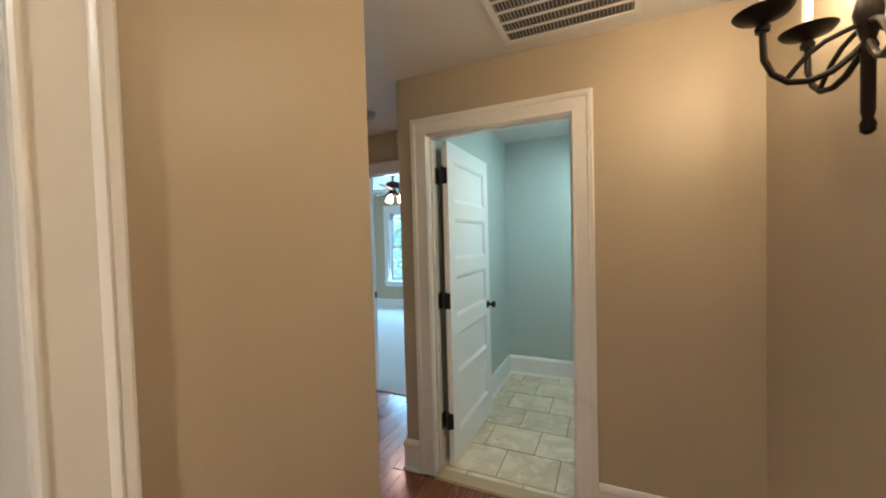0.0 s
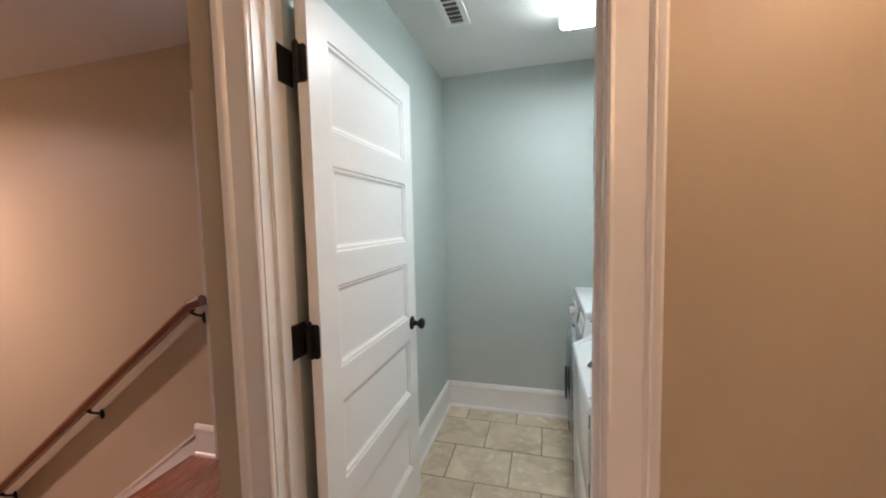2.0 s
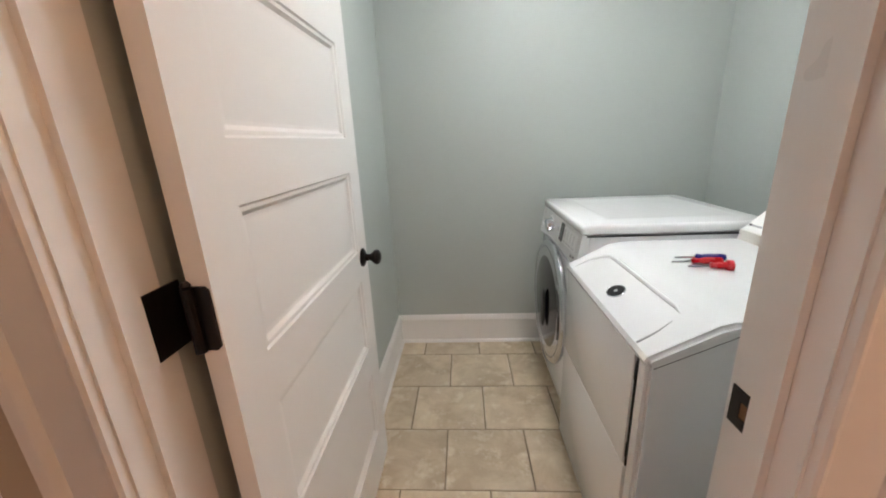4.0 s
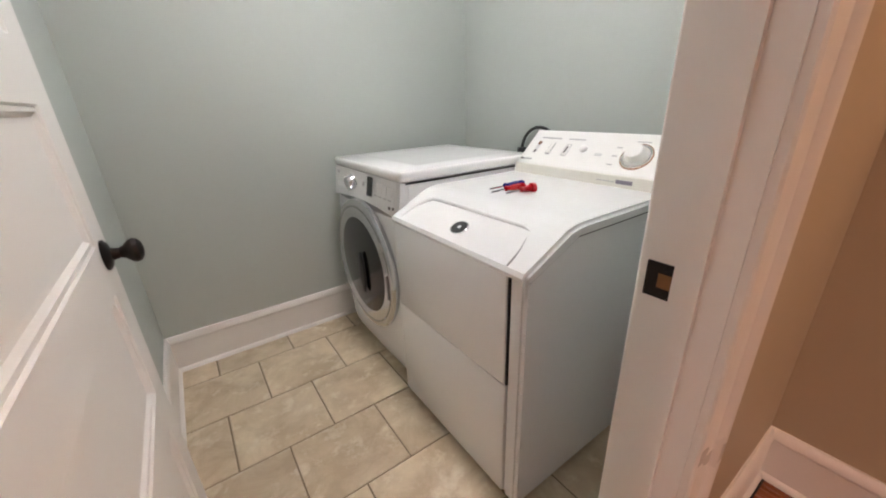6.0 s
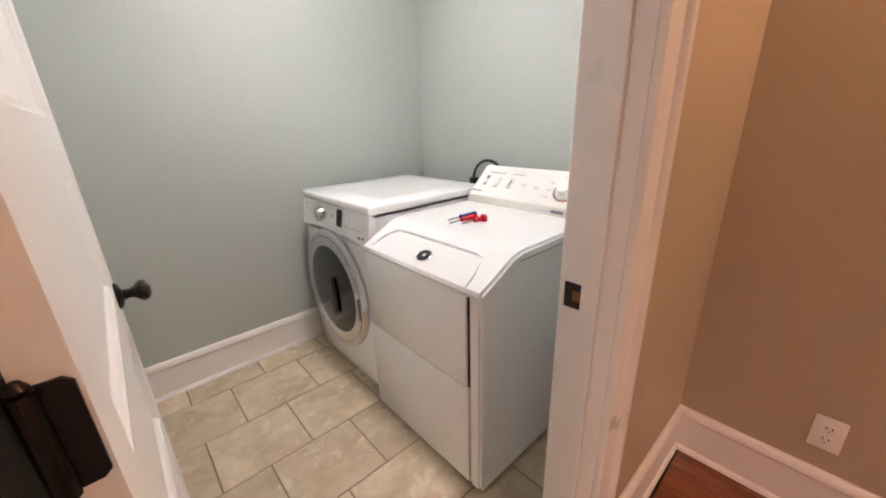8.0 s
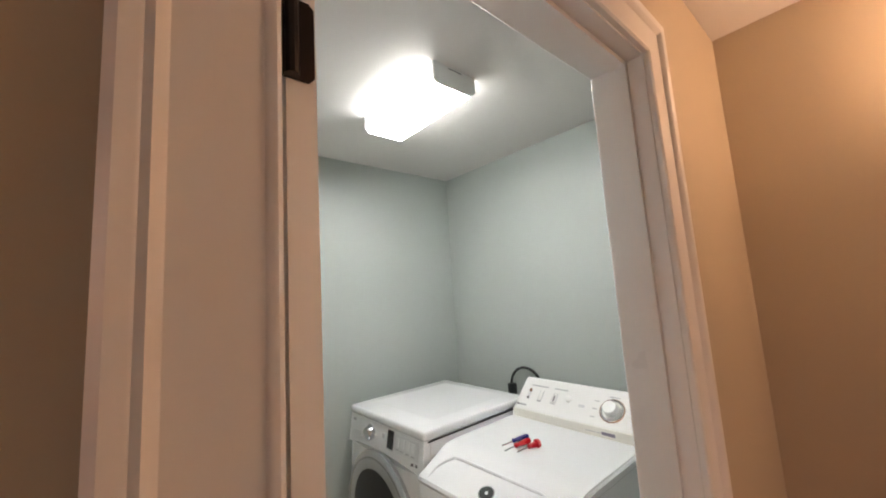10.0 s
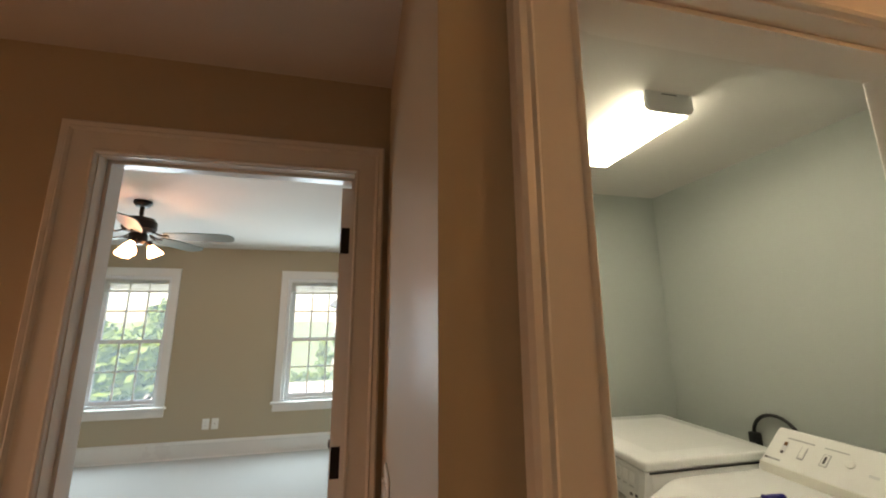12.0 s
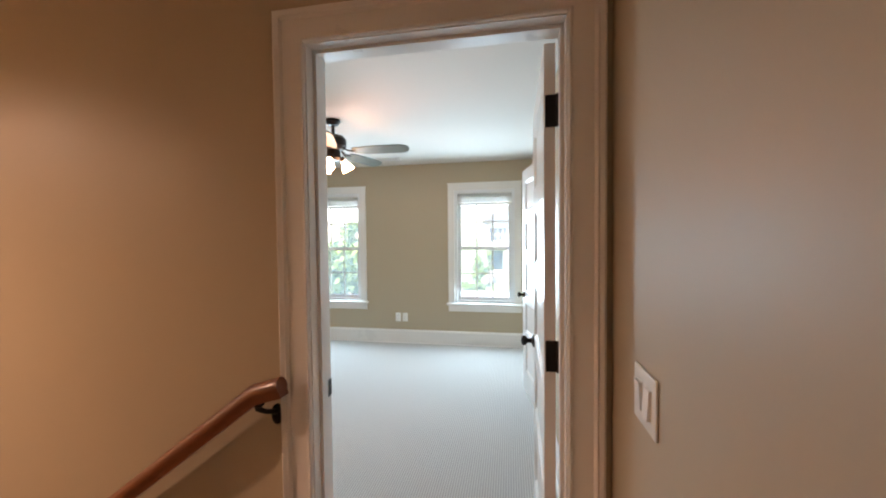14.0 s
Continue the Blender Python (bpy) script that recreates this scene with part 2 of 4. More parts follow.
def bm_lathe(bm, profile, seg=24, m=None):
    """Turned solid: (radius, height) pairs about the z axis."""
    rings = []
    for r, z in profile:
        rings.append([bm.verts.new((r * math.cos(a), r * math.sin(a), z)) for a in (2 * math.pi * i / seg for i in range(seg))])
    for a, b in zip(rings, rings[1:]):
        for i in range(seg):
            j = (i + 1) % seg
            bm.faces.new((a[i], a[j], b[j], b[i]))
    bm.faces.new(rings[0][::-1])
    bm.faces.new(rings[-1])
    if m is not None:
        bmesh.ops.transform(bm, matrix=m, verts=[v for ring in rings for v in ring])
    return bm


def lathe(profile, m=None, seg=24):
    return bm_lathe(bmesh.new(), profile, seg, m)


def bm_tube(bm, pts, r, seg=8):
    """Round bar along a line of points."""
    pts = [Vector(p) for p in pts]
    rings, up = [], Vector((0.13, 0.21, 0.97))
    for i, p in enumerate(pts):
        d = (pts[min(i + 1, len(pts) - 1)] - pts[max(i - 1, 0)]).normalized()
        a = d.cross(up)
        if a.length < 0.05:
            a = d.cross(Vector((1, 0, 0)))
        a.normalize()
        b = d.cross(a)
        rr = r[i] if isinstance(r, (list, tuple)) else r
        rings.append([bm.verts.new(p + rr * (math.cos(t) * a + math.sin(t) * b)) for t in (2 * math.pi * k / seg for k in range(seg))])
    for a, b in zip(rings, rings[1:]):
        for k in range(seg):
            bm.faces.new((a[k], a[(k + 1) % seg], b[(k + 1) % seg], b[k]))
    bm.faces.new(rings[0][::-1])
    bm.faces.new(rings[-1])
    return bm


def tube(pts, r, seg=8):
    return bm_tube(bmesh.new(), pts, r, seg)


def arc(c, r0, a0, a1, n, plane="xz"):
    out = []
    for i in range(n + 1):
        a = radians(a0 + (a1 - a0) * i / n)
        u, v = r0 * math.cos(a), r0 * math.sin(a)
        out.append((c[0] + u, c[1], c[2] + v) if plane == "xz" else (c[0], c[1] + u, c[2] + v) if plane == "yz" else (c[0] + u, c[1] + v, c[2]))
    return out


def prism(pts, lo, hi, axis="y"):
    """Flat outline of (a, b) pairs pushed out along one axis: y takes (x, z), x takes (y, z), z takes (x, y)."""
    bm = bmesh.new()
    put = {"y": lambda a, b, t: (a, t, b), "x": lambda a, b, t: (t, a, b), "z": lambda a, b, t: (a, b, t)}[axis]
    lower = [bm.verts.new(put(a, b, lo)) for a, b in pts]
    upper = [bm.verts.new(put(a, b, hi)) for a, b in pts]
    n = len(pts)
    bm.faces.new(lower[::-1])
    bm.faces.new(upper)
    for i in range(n):
        bm.faces.new((lower[i], lower[(i + 1) % n], upper[(i + 1) % n], upper[i]))
    bmesh.ops.recalc_face_normals(bm, faces=bm.faces[:])
    return bm


def mesh_of(name, bm, mat, smooth=True):
    bmesh.ops.recalc_face_normals(bm, faces=bm.faces[:])
    me = bpy.data.meshes.new(name)
    bm.to_mesh(me)
    bm.free()
    me.materials.append(mat)
    if smooth:
        for p in me.polygons:
            p.use_smooth = True
            me.set_sharp_from_angle(angle=radians(35))
    return me


def part(name, bm, mat, parent=None, label="", smooth=True):
    ob = new(name, mesh_of(name, bm, mat, smooth))
    if parent is not None:
        ob.parent = parent
    if label:
        tagged(ob, label)
    return ob


def thing(name, label, category, at=(0, 0, 0), group="", kind=""):
    e = new(name)
    e.location = at
    e.empty_display_size = 0.1
    return tagged(e, label, category, group, kind)


def piece(name, bm, mat, label="", category="", smooth=False):
    """One part of the setting."""
    return tagged(part(name, bm, mat, None, "", smooth), label, category, "", "structure")


CASING = [(0, 0), (0, .013), (.004, .017), (.009, .016), (.012, .013), (.016, .0125), (.068, .0155), (.071, .021), (.076, .025),
          (.081, .022), (.084, .024), (.093, .026), (.099, .021), (.099, 0)]
BASE = [(0, 0), (.027, 0), (.026, .010), (.021, .017), (.0155, .020), (.0155, .150), (.018, .153), (.019, .163), (.014, .172), (.011, .184), (.006, .190), (0, .190)]


def casing(x0, x1, head, y, out):
    """Mitred door casing round an opening in a wall at y; out is the way the face looks (-1 or 1)."""
    bm = bmesh.new()
    corners = [((x0, 0), (-1, 0)), ((x0, head), (-1, 1)), ((x1, head), (1, 1)), ((x1, 0), (1, 0))]
    rings = []
    for (x, z), (dx, dz) in corners:
        rings.append([bm.verts.new((x + d * dx, y + out * t, z + d * dz)) for d, t in CASING])
    n = len(CASING)
    for a, b in zip(rings, rings[1:]):
        for i in range(n):
            bm.faces.new((a[i], a[(i + 1) % n], b[(i + 1) % n], b[i]))
    bm.faces.new(rings[0])
    bm.faces.new(rings[-1])
    return bm


def base_run(bm, p, q, out, m0=0.0, m1=0.0):
    """Baseboard from p to q on the floor (x, y); out is the unit way into the room; m0, m1 mitre its ends (1 inner, -1 outer)."""
    p, q, o = Vector((*p, 0)), Vector((*q, 0)), Vector((*out, 0))
    d = (q - p).normalized()
    a = [bm.verts.new(p + o * t + d * (t * m0) + Vector((0, 0, z))) for t, z in BASE]
    b = [bm.verts.new(q + o * t - d * (t * m1) + Vector((0, 0, z))) for t, z in BASE]
    n = len(BASE)
    for i in range(n):
        bm.faces.new((a[i], a[(i + 1) % n], b[(i + 1) % n], b[i]))
    bm.faces.new(a)
    bm.faces.new(b)


def base(name, runs):
    bm = bmesh.new()
    for r in runs:
        base_run(bm, *r)
    return piece(name, bm, TRIM, "white painted baseboard with moulded top and shoe", "baseboard", True)


# ---- structure: walls ----
g = 0.02  # rough opening round each jamb
mid = JY / 2
piece("wall_laundry_front", boxes((XS, -g, 0, mid, 0, H), (W + g, XR, 0, mid, 0, H), (-g, W + g, 0, mid, HEAD + g, H)), TAN, "tan painted hall wall round the laundry door", "wall")
piece("wall_laundry_door_side", boxes((XL - .05, -g, mid, JY, 0, H), (W + g, XLR + .1, mid, JY, 0, H), (-g, W + g, mid, JY, HEAD + g, H)), GREEN, "grey-green painted wall round the laundry door", "wall")
piece("wall_stair_side", boxes((XS, XS + .07, mid, YB, 0, H)), TAN, "tan painted side wall by the stairs", "wall")
piece("wall_laundry_west", boxes((XL - .05, XL, JY, YL, 0, H)), GREEN, "grey-green painted laundry wall behind the door", "wall")
piece("wall_laundry_north", boxes((XL - .05, XLR + .1, YL, YL + .1, 0, H)), GREEN, "grey-green painted laundry back wall", "wall")
piece("wall_laundry_east", boxes((XLR, XLR + .1, JY, YL, 0, H)), GREEN, "grey-green painted wall behind the machines", "wall")
piece("wall_hall_east", boxes((XR, XR + .1, -4.2, 0, 0, H)), TAN, "tan painted hall wall with a sconce", "wall")
piece("wall_hall_west", boxes((HX - .12, HX, -1.68, HY, 0, H), (HX - .12, HX, -4.2, -2.60, 0, H), (HX - .12, HX, -2.60, -1.68, HEAD, H)), TAN, "tan painted near hall wall with a doorway", "wall")
piece("wall_landing_south", boxes((-5.0, HX - .12, HY - .12, HY, -2.7, H)), TAN, "tan painted wall on the far side of the landing", "wall")
piece("wall_side_room", boxes((-1.6, -1.5, -4.2, HY - .12, 0, H)), TAN, "tan painted wall of the side room", "wall")
piece("wall_hall_south", boxes((-1.6, XR + .1, -4.3, -4.2, 0, H)), TAN, "tan painted end wall of the hall", "wall")
piece("wall_stairs", boxes((-5.0, BL - g, YB, YB + .115, -2.7, H), (BR + g, XS + .07, YB, YB + .115, 0, H), (BL - g, BR + g, YB, YB + .115, HEAD + g, H)), TAN, "tan painted wall of the stairs and bedroom door", "wall")
piece("wall_stairwell_west", boxes((-5.1, -5.0, HY - .12, YB + .115, -2.7, H)), TAN, "tan painted end wall of the stairwell", "wall")
piece("wall_stairwell_low", boxes((-5.0, LAND, -.20, -.14, -2.7, -.2)), TAN, "tan painted wall under the landing edge", "wall")
WIN = [(-1.270, -0.328), (-3.353, -2.411)]
WO = 0.082                      # casing of the windows
wz0, wz1 = 0.567, 2.042          # clear opening
wb = [(-4.3, WIN[1][0] + WO, YF, YF + .14, 0, H), (WIN[1][1] - WO, WIN[0][0] + WO, YF, YF + .14, 0, H), (WIN[0][1] - WO, 0, YF, YF + .14, 0, H)]
for a, c in WIN:
    wb += [(a + WO, c - WO, YF, YF + .14, 0, wz0), (a + WO, c - WO, YF, YF + .14, wz1, H)]
piece("wall_bedroom_north", boxes(*wb), TAN, "tan painted bedroom wall with two windows", "wall")
piece("wall_bedroom_west", boxes((-4.4, -4.3, YB + .115, YF + .14, 0, H)), TAN, "tan painted bedroom wall", "wall")
piece("wall_bedroom_east", boxes((XS, XS + .05, YB + .115, YL + .1, 0, H), (XS, XS + .1, YL + .1, YF, 0, H)), TAN, "tan painted bedroom wall behind the doors", "wall")
piece("ceiling_hall", boxes((-5.1, XR + .1, -4.3, mid, H, H + .12), (-5.1, XS + .07, mid, YB + .06, H, H + .12)), CEIL, "off-white painted hall ceiling", "ceiling")
piece("ceiling_laundry", boxes((XL - .05, XLR + .1, mid, YL + .1, H, H + .12)), CEIL, "off-white painted laundry ceiling", "ceiling")
piece("ceiling_bedroom", boxes((-4.4, XS + .1, YB + .06, YF + .14, H + .001, H + .12)), CEIL, "off-white painted bedroom ceiling", "ceiling")
piece("floor_stairwell", boxes((-5.1, LAND, HY - .12, YB + .115, -2.8, -2.7)), OAK, "dark red wooden floor at the foot of the stairs", "floor")
piece("floor_bedroom", boxes((-4.4, XS + .1, YB + .03, YF + .14, -.1, 0.006)), CARPET, "pale ribbed loop carpet in the bedroom", "carpet")

# ---- structure: door frames ----
def jamb(name, x0, x1, y0, y1, stop, label):
    bm = boxes((x0 - g, x0 + .004, y0, y1, 0, HEAD + g), (x1 - .004, x1 + g, y0, y1, 0, HEAD + g), (x0 + .004, x1 - .004, y0, y1, HEAD - .004, HEAD + g),
               (x0 + .004, x0 + .015, stop, stop + .036, 0, HEAD - .004), (x1 - .015, x1 - .004, stop, stop + .036, 0, HEAD - .004), (x0 + .015, x1 - .015, stop, stop + .036, HEAD - .015, HEAD - .004))
    return piece(name, bm, TRIM, label, "door frame")


jamb("door_frame_laundry", 0, W, -.002, JY + .002, .034, "white painted laundry door frame with stops")
jamb("door_frame_bedroom", BL, BR, YB - .002, YB + .117, YB + .040, "white painted bedroom door frame with stops")
piece("trim_laundry_door", casing(0, W, HEAD, 0, -1), TRIM, "white moulded casing of the laundry door", "door casing", True)
inner = casing(0.0, W, HEAD, JY, 1)
bmesh.ops.delete(inner, geom=[v for v in inner.verts if v.co.x < .02 and v.co.z < .1], context="VERTS")
piece("trim_laundry_door_inside", inner, TRIM, "white moulded casing inside the laundry", "door casing", True)
piece("trim_bedroom_door", casing(BL, BR, HEAD, YB, -1), TRIM, "white moulded casing of the bedroom door", "door casing", True)
piece("trim_bedroom_door_inside", casing(BL, BR, HEAD, YB + .115, 1), TRIM, "white moulded casing inside the bedroom", "door casing", True)
# casing of the doorway in the near hall wall
bm = bmesh.new()
rings = []
for (y, z), (dy, dz) in (((-1.78, 0), (1, 0)), ((-1.78, HEAD), (1, 1)), ((-2.50, HEAD), (-1, 1)), ((-2.50, 0), (-1, 0))):
    rings.append([bm.verts.new((HX + t, y + d * dy, z + d * dz)) for d, t in CASING])
n = len(CASING)
for a, c in zip(rings, rings[1:]):
    for i in range(n):
        bm.faces.new((a[i], a[(i + 1) % n], c[(i + 1) % n], c[i]))
piece("trim_side_doorway", bm, TRIM, "white moulded casing of the side doorway", "door casing", True)
piece("door_frame_side", boxes((HX - .122, HX + .002, -1.782, -1.68, 0, HEAD + .1), (HX - .122, HX + .002, -2.60, -2.498, 0, HEAD + .1), (HX - .122, HX + .002, -2.498, -1.782, HEAD, HEAD + .1)), TRIM, "white painted frame of the side doorway", "door frame")

base("baseboard_hall", [((XS, 0), (-C, 0), (0, -1), -1, 0), ((W + C, 0), (XR, 0), (0, -1), 0, 1), ((XR, 0), (XR, -4.2), (-1, 0), 1, 1),
                        ((HX, -1.68), (HX, HY), (1, 0), 0, -1), ((XS, YB), (XS, 0), (-1, 0), 1, -1), ((HX, HY), (-1.3, HY), (0, 1), -1, 0)])
base("baseboard_laundry", [((XL, JY), (XL, YL), (1, 0), 1, 1), ((XL, YL), (XLR, YL), (0, -1), 1, 1), ((XLR, YL), (XLR, JY), (-1, 0), 1, 1), ((W + C, JY), (XLR, JY), (0, 1), 0, 1)])
base("baseboard_bedroom", [((-4.3, YF), (XS, YF), (0, -1), 1, 1), ((XS, YF), (XS, YB + .115), (-1, 0), 1, 1), ((-4.3, YF), (-4.3, YB + .115), (1, 0), 1, 1), ((-4.3, YB + .115), (BL - C, YB + .115), (0, 1), 1, 0)])
base("baseboard_landing", [((LAND, YB), (BL - C, YB), (0, -1), 0, 0)])
# sloping skirt board down the stair wall
piece("trim_stair_skirt", prism([(LAND, .115), (LAND, -.30), (-4.6, -2.70), (-4.6, -2.32)], YB - .016, YB, "y"), TRIM, "white sloping skirt board down the stair wall", "skirt board")
piece("trim_stair_skirt_cap", prism([(LAND, .135), (LAND, .115), (-4.6, -2.315), (-4.6, -2.295)], YB - .022, YB, "y"), TRIM, "white moulded cap on the stair skirt board", "skirt board")
piece("threshold_laundry", prism([(-.004 - .03, 0.0), (-.028, .012), (.055, .016), (.065, .006), (.065, 0)], .006, W - .006, "x"), PALEWOOD, "pale wooden threshold at the laundry door", "threshold")

# ---- doors ----
def panel_door(name, label, width, m, knob_side=1, hinges=True, strike=False):
    """Five-panel door: leaf from x=0 (hinges) to x=width, faces at y=0 and y=-0.035."""
    d = thing(name, label, "door", kind="structure")
    th, st = .035, .100
    tops = [1.924 - .366 * k for k in range(5)]
    hp = .262
    bs = [(0, st, -th, 0, .012, 2.032), (width - st, width, -th, 0, .012, 2.032), (st, width - st, -th, 0, tops[0], 2.032), (st, width - st, -th, 0, .012, tops[-1] - hp)]
    for a, c in zip(tops, tops[1:]):
        bs.append((st, width - st, -th, 0, c, a - hp))
    part("leaf_frame", boxes(*bs), DOORW, d, "", False)
    for t in tops:
        bm = bmesh.new()
        x0, x1, z0, z1 = st, width - st, t - hp, t
        for side in (0, 1):
            y = lambda v: -v if side == 0 else -th + v
            rings = []
            for ins, dep in ((0, 0.0), (.004, .004), (.012, .0045), (.020, .011), (.028, .012)):
                rings.append([bm.verts.new((x, y(dep), z)) for x, z in ((x0 + ins, z0 + ins), (x1 - ins, z0 + ins), (x1 - ins, z1 - ins), (x0 + ins, z1 - ins))])
            for a, c in zip(rings, rings[1:]):
                for i in range(4):
                    bm.faces.new((a[i], a[(i + 1) % 4], c[(i + 1) % 4], c[i]))
            bm.faces.new(rings[-1])
        part("panel", bm, DOORW, d, "", False)
    for s in (0, 1):
        mm = Matrix.Translation((width - .062, 0 if s == 0 else -th, .900)) @ Matrix.Rotation(radians(-90 if s == 0 else 90), 4, "X")
        k = part("knob", lathe([(.032, 0), (.032, .004), (.026, .009), (.013, .013), (.011, .026), (.015, .034), (.024, .043), (.0265, .050), (.024, .058), (.015, .064), (.004, .066)], mm, 28), BRONZE, d, "dark bronze round knob")
    if hinges:
        for z in (1.822, 1.046, .288):
            h = part("hinge", tube([(-.008, -.004, z - .05), (-.008, -.004, z + .05)], .0085, 10), BRONZE, d, "black metal butt hinge")
            part("hinge_pin", lathe([(.005, 0), (.0075, .004), (.004, .010)], Matrix.Translation((-.008, -.004, z + .05)), 10), BRONZE, h)
            bm = prism([(.006, z - .05), (.006, z + .05), (-.026, z + .05), (-.032, z + .044), (-.032, z - .044), (-.026, z - .05)], -.004, .0002, "x")
            part("hinge_leaf", bm, BRONZE, h)
    d.matrix_world = m
    return d


HINGE = (0.044, JY + .002)
OPEN = 90.0
panel_door("door_1", "white painted five-panel laundry door standing open", .80, pose(HINGE[0], HINGE[1], 0, 0, 0, OPEN))


def frame_leaf(door, x0, x1, y0, y1, z, mat=None):
    """The hinge leaf that is let into the jamb, with its barrel's other half."""
    ob = part("hinge_leaf", boxes((x0, x1, y0, y1, z - .05, z + .05)), BRONZE, door)
    ob.matrix_parent_inverse = door.matrix_world.inverted()
    return ob


laundry_door = bpy.data.objects["door_1"]
bpy.context.view_layer.update()
for z in (1.822, 1.046, .288):
    frame_leaf(laundry_door, .004, .0075, JY - .034, JY + .032, z)
door_2 = panel_door("door_2", "white painted five-panel bedroom door standing wide open", .76, pose(-.365, YB + .128, 0, 0, 0, 89.0), hinges=False)
door_3 = panel_door("door_3", "white painted five-panel closet door standing open in the bedroom", .64, pose(-.238, 2.70, 0, 0, 0, 100.5), hinges=False)
bpy.context.view_layer.update()
for d, x, y in ((door_2, -.365, YB + .128), (door_3, -.232, 2.70)):
    for z in (1.822, 1.046, .288):
        h = part("hinge", tube([(x + .043, y - .008, z - .05), (x + .043, y - .008, z + .05)], .0065, 10), BRONZE, d, "black metal butt hinge")
        h.matrix_parent_inverse = d.matrix_world.inverted()
        frame_leaf(d, x + .004, x + .043, y - .004, y - .0005, z)

# strike plates let into the jambs
def strike(x, y, out, label):
    s = thing("strike_plate", label, "strike plate", (x, y, .905))
    o = out
    bm = boxes((0, o * .0018, -.028, .028, -.029, -.012), (0, o * .0018, -.028, .028, .012, .029), (0, o * .0018, -.028, -.012, -.012, .012), (0, o * .0018, .010, .028, -.012, .012))
    part("plate", bm, BRONZE, s)
    part("latch_hole", boxes((o * .0002, o * .0008, -.012, .010, -.012, .012)), BRASS, s, "brass-coloured latch hole")
    for z in (-.021, .021):
        part("screw", lathe([(.0035, 0), (.003, .0008)], Matrix.Translation((o * .0018, 0, z)) @ Matrix.Rotation(radians(90 * o), 4, "Y"), 8), BRONZE, s)


strike(W - .004, JY - .028, -1, "black metal strike plate with a brass latch hole")
strike(BL + .004, YB + .092, 1, "black metal strike plate on the bedroom jamb")

# ---- laundry: front-load dryer ----
def dryer():
    d = thing("clothes_dryer", "white front-load dryer with a silver ring door, against the back wall", "dryer", (0, 0, 0))
    y0, y1, xf, xb, zt = 1.098, 1.780, .900, 1.62, .945
    # cabinet and bowed front
    part("cabinet", soft_box(xf, xb, y0, y1, .02, zt - .03, .006, 2), ENAMEL, d)
    def bow(z):
        return .030 + .030 * math.sin(math.pi * min(1, max(0, (z - .02) / .80)))
    bm = bmesh.new()
    nz, ny = 16, 12
    grid = []
    for i in range(nz + 1):
        z = .03 + (.775 - .03) * i / nz
        row = []
        for j in range(ny + 1):
            y = y0 + .003 + (y1 - y0 - .006) * j / ny
            e = 1 - abs(2 * j / ny - 1) ** 4
            row.append(bm.verts.new((xf - .012 - bow(z) * (.55 + .45 * e) * (1 if 0 < i else .7), y, z)))
        grid.append(row)
    for i in range(nz):
        for j in range(ny):
            bm.faces.new((grid[i][j], grid[i][j + 1], grid[i + 1][j + 1], grid[i + 1][j]))
    edge = grid[0] + [r[-1] for r in grid[1:]] + grid[-1][-2::-1] + [r[0] for r in grid[-2:0:-1]]
    backv = [bm.verts.new((xf + .004, v.co.y, v.co.z)) for v in edge]
    for i in range(len(edge)):
        k = (i + 1) % len(edge)
        bm.faces.new((edge[i], edge[k], backv[k], backv[i]))
    part("front_panel", bm, ENAMEL, d)
    # control panel, leaning back, with a curved lower edge
    pts = []
    for j in range(13):
        y = y0 + .003 + (y1 - y0 - .006) * j / 12
        pts.append((y, .783 + .022 * math.cos(math.pi * (j / 12 - .5)) ))
    bm = bmesh.new()
    lowf = [bm.verts.new((xf - .052, y, z)) for y, z in pts]
    topf = [bm.verts.new((xf - .030, y, zt - .022)) for y, z in pts]
    lowb = [bm.verts.new((xf + .004, y, z)) for y, z in pts]
    topb = [bm.verts.new((xf + .004, y, zt - .022)) for y, z in pts]
    for i in range(12):
        for a, c in ((lowf, topf), (topf, topb), (topb, lowb), (lowb, lowf)):
            bm.faces.new((a[i], a[i + 1], c[i + 1], c[i]))
    bm.faces.new((lowf[0], topf[0], topb[0], lowb[0]))
    bm.faces.new((lowf[-1], topf[-1], topb[-1], lowb[-1]))
    panel = part("control_panel", bm, ENAMEL, d, "white sloping control panel")
    fx = lambda z: xf - .052 + .022 * (z - .80) / .12 - .002
    def on_panel(name, ya, yb_, za, zb, mat, t=.002, label=""):
        bm = bmesh.new()
        v = [bm.verts.new((fx(z) - s, y, z)) for s in (0, t) for y, z in ((ya, za), (yb_, za), (yb_, zb), (ya, zb))]
        for f in ((0, 1, 2, 3), (7, 6, 5, 4), (0, 4, 5, 1), (1, 5, 6, 2), (2, 6, 7, 3), (3, 7, 4, 0)):
            bm.faces.new([v[i] for i in f])
        return part(name, bm, mat, panel, label)
    on_panel("button_field", 1.135, 1.325, .835, .912, PANELG, .0015)
    on_panel("display", 1.335, 1.385, .835, .915, DARKGLASS, .003, "dark display window")
    for k in range(4):
        on_panel("button", 1.160 + .042 * k, 1.186 + .042 * k, .862, .900, ENAMEL, .004)
        on_panel("button_print", 1.160 + .042 * k, 1.186 + .042 * k, .845, .850, GREYINK, .0022)
    on_panel("button", 1.415, 1.432, .868, .888, GREYINK, .004)
    on_panel("drawer_grip", 1.640, 1.735, .83, .852, PANELG, .002)
    on_panel("print_mark", 1.715, 1.745, .89, .903, GREYINK, .0012)
    on_panel("print_mark", 1.135, 1.150, .815, .826, INK, .0012)
    on_panel("print_mark", 1.165, 1.182, .812, .823, INK, .0012)
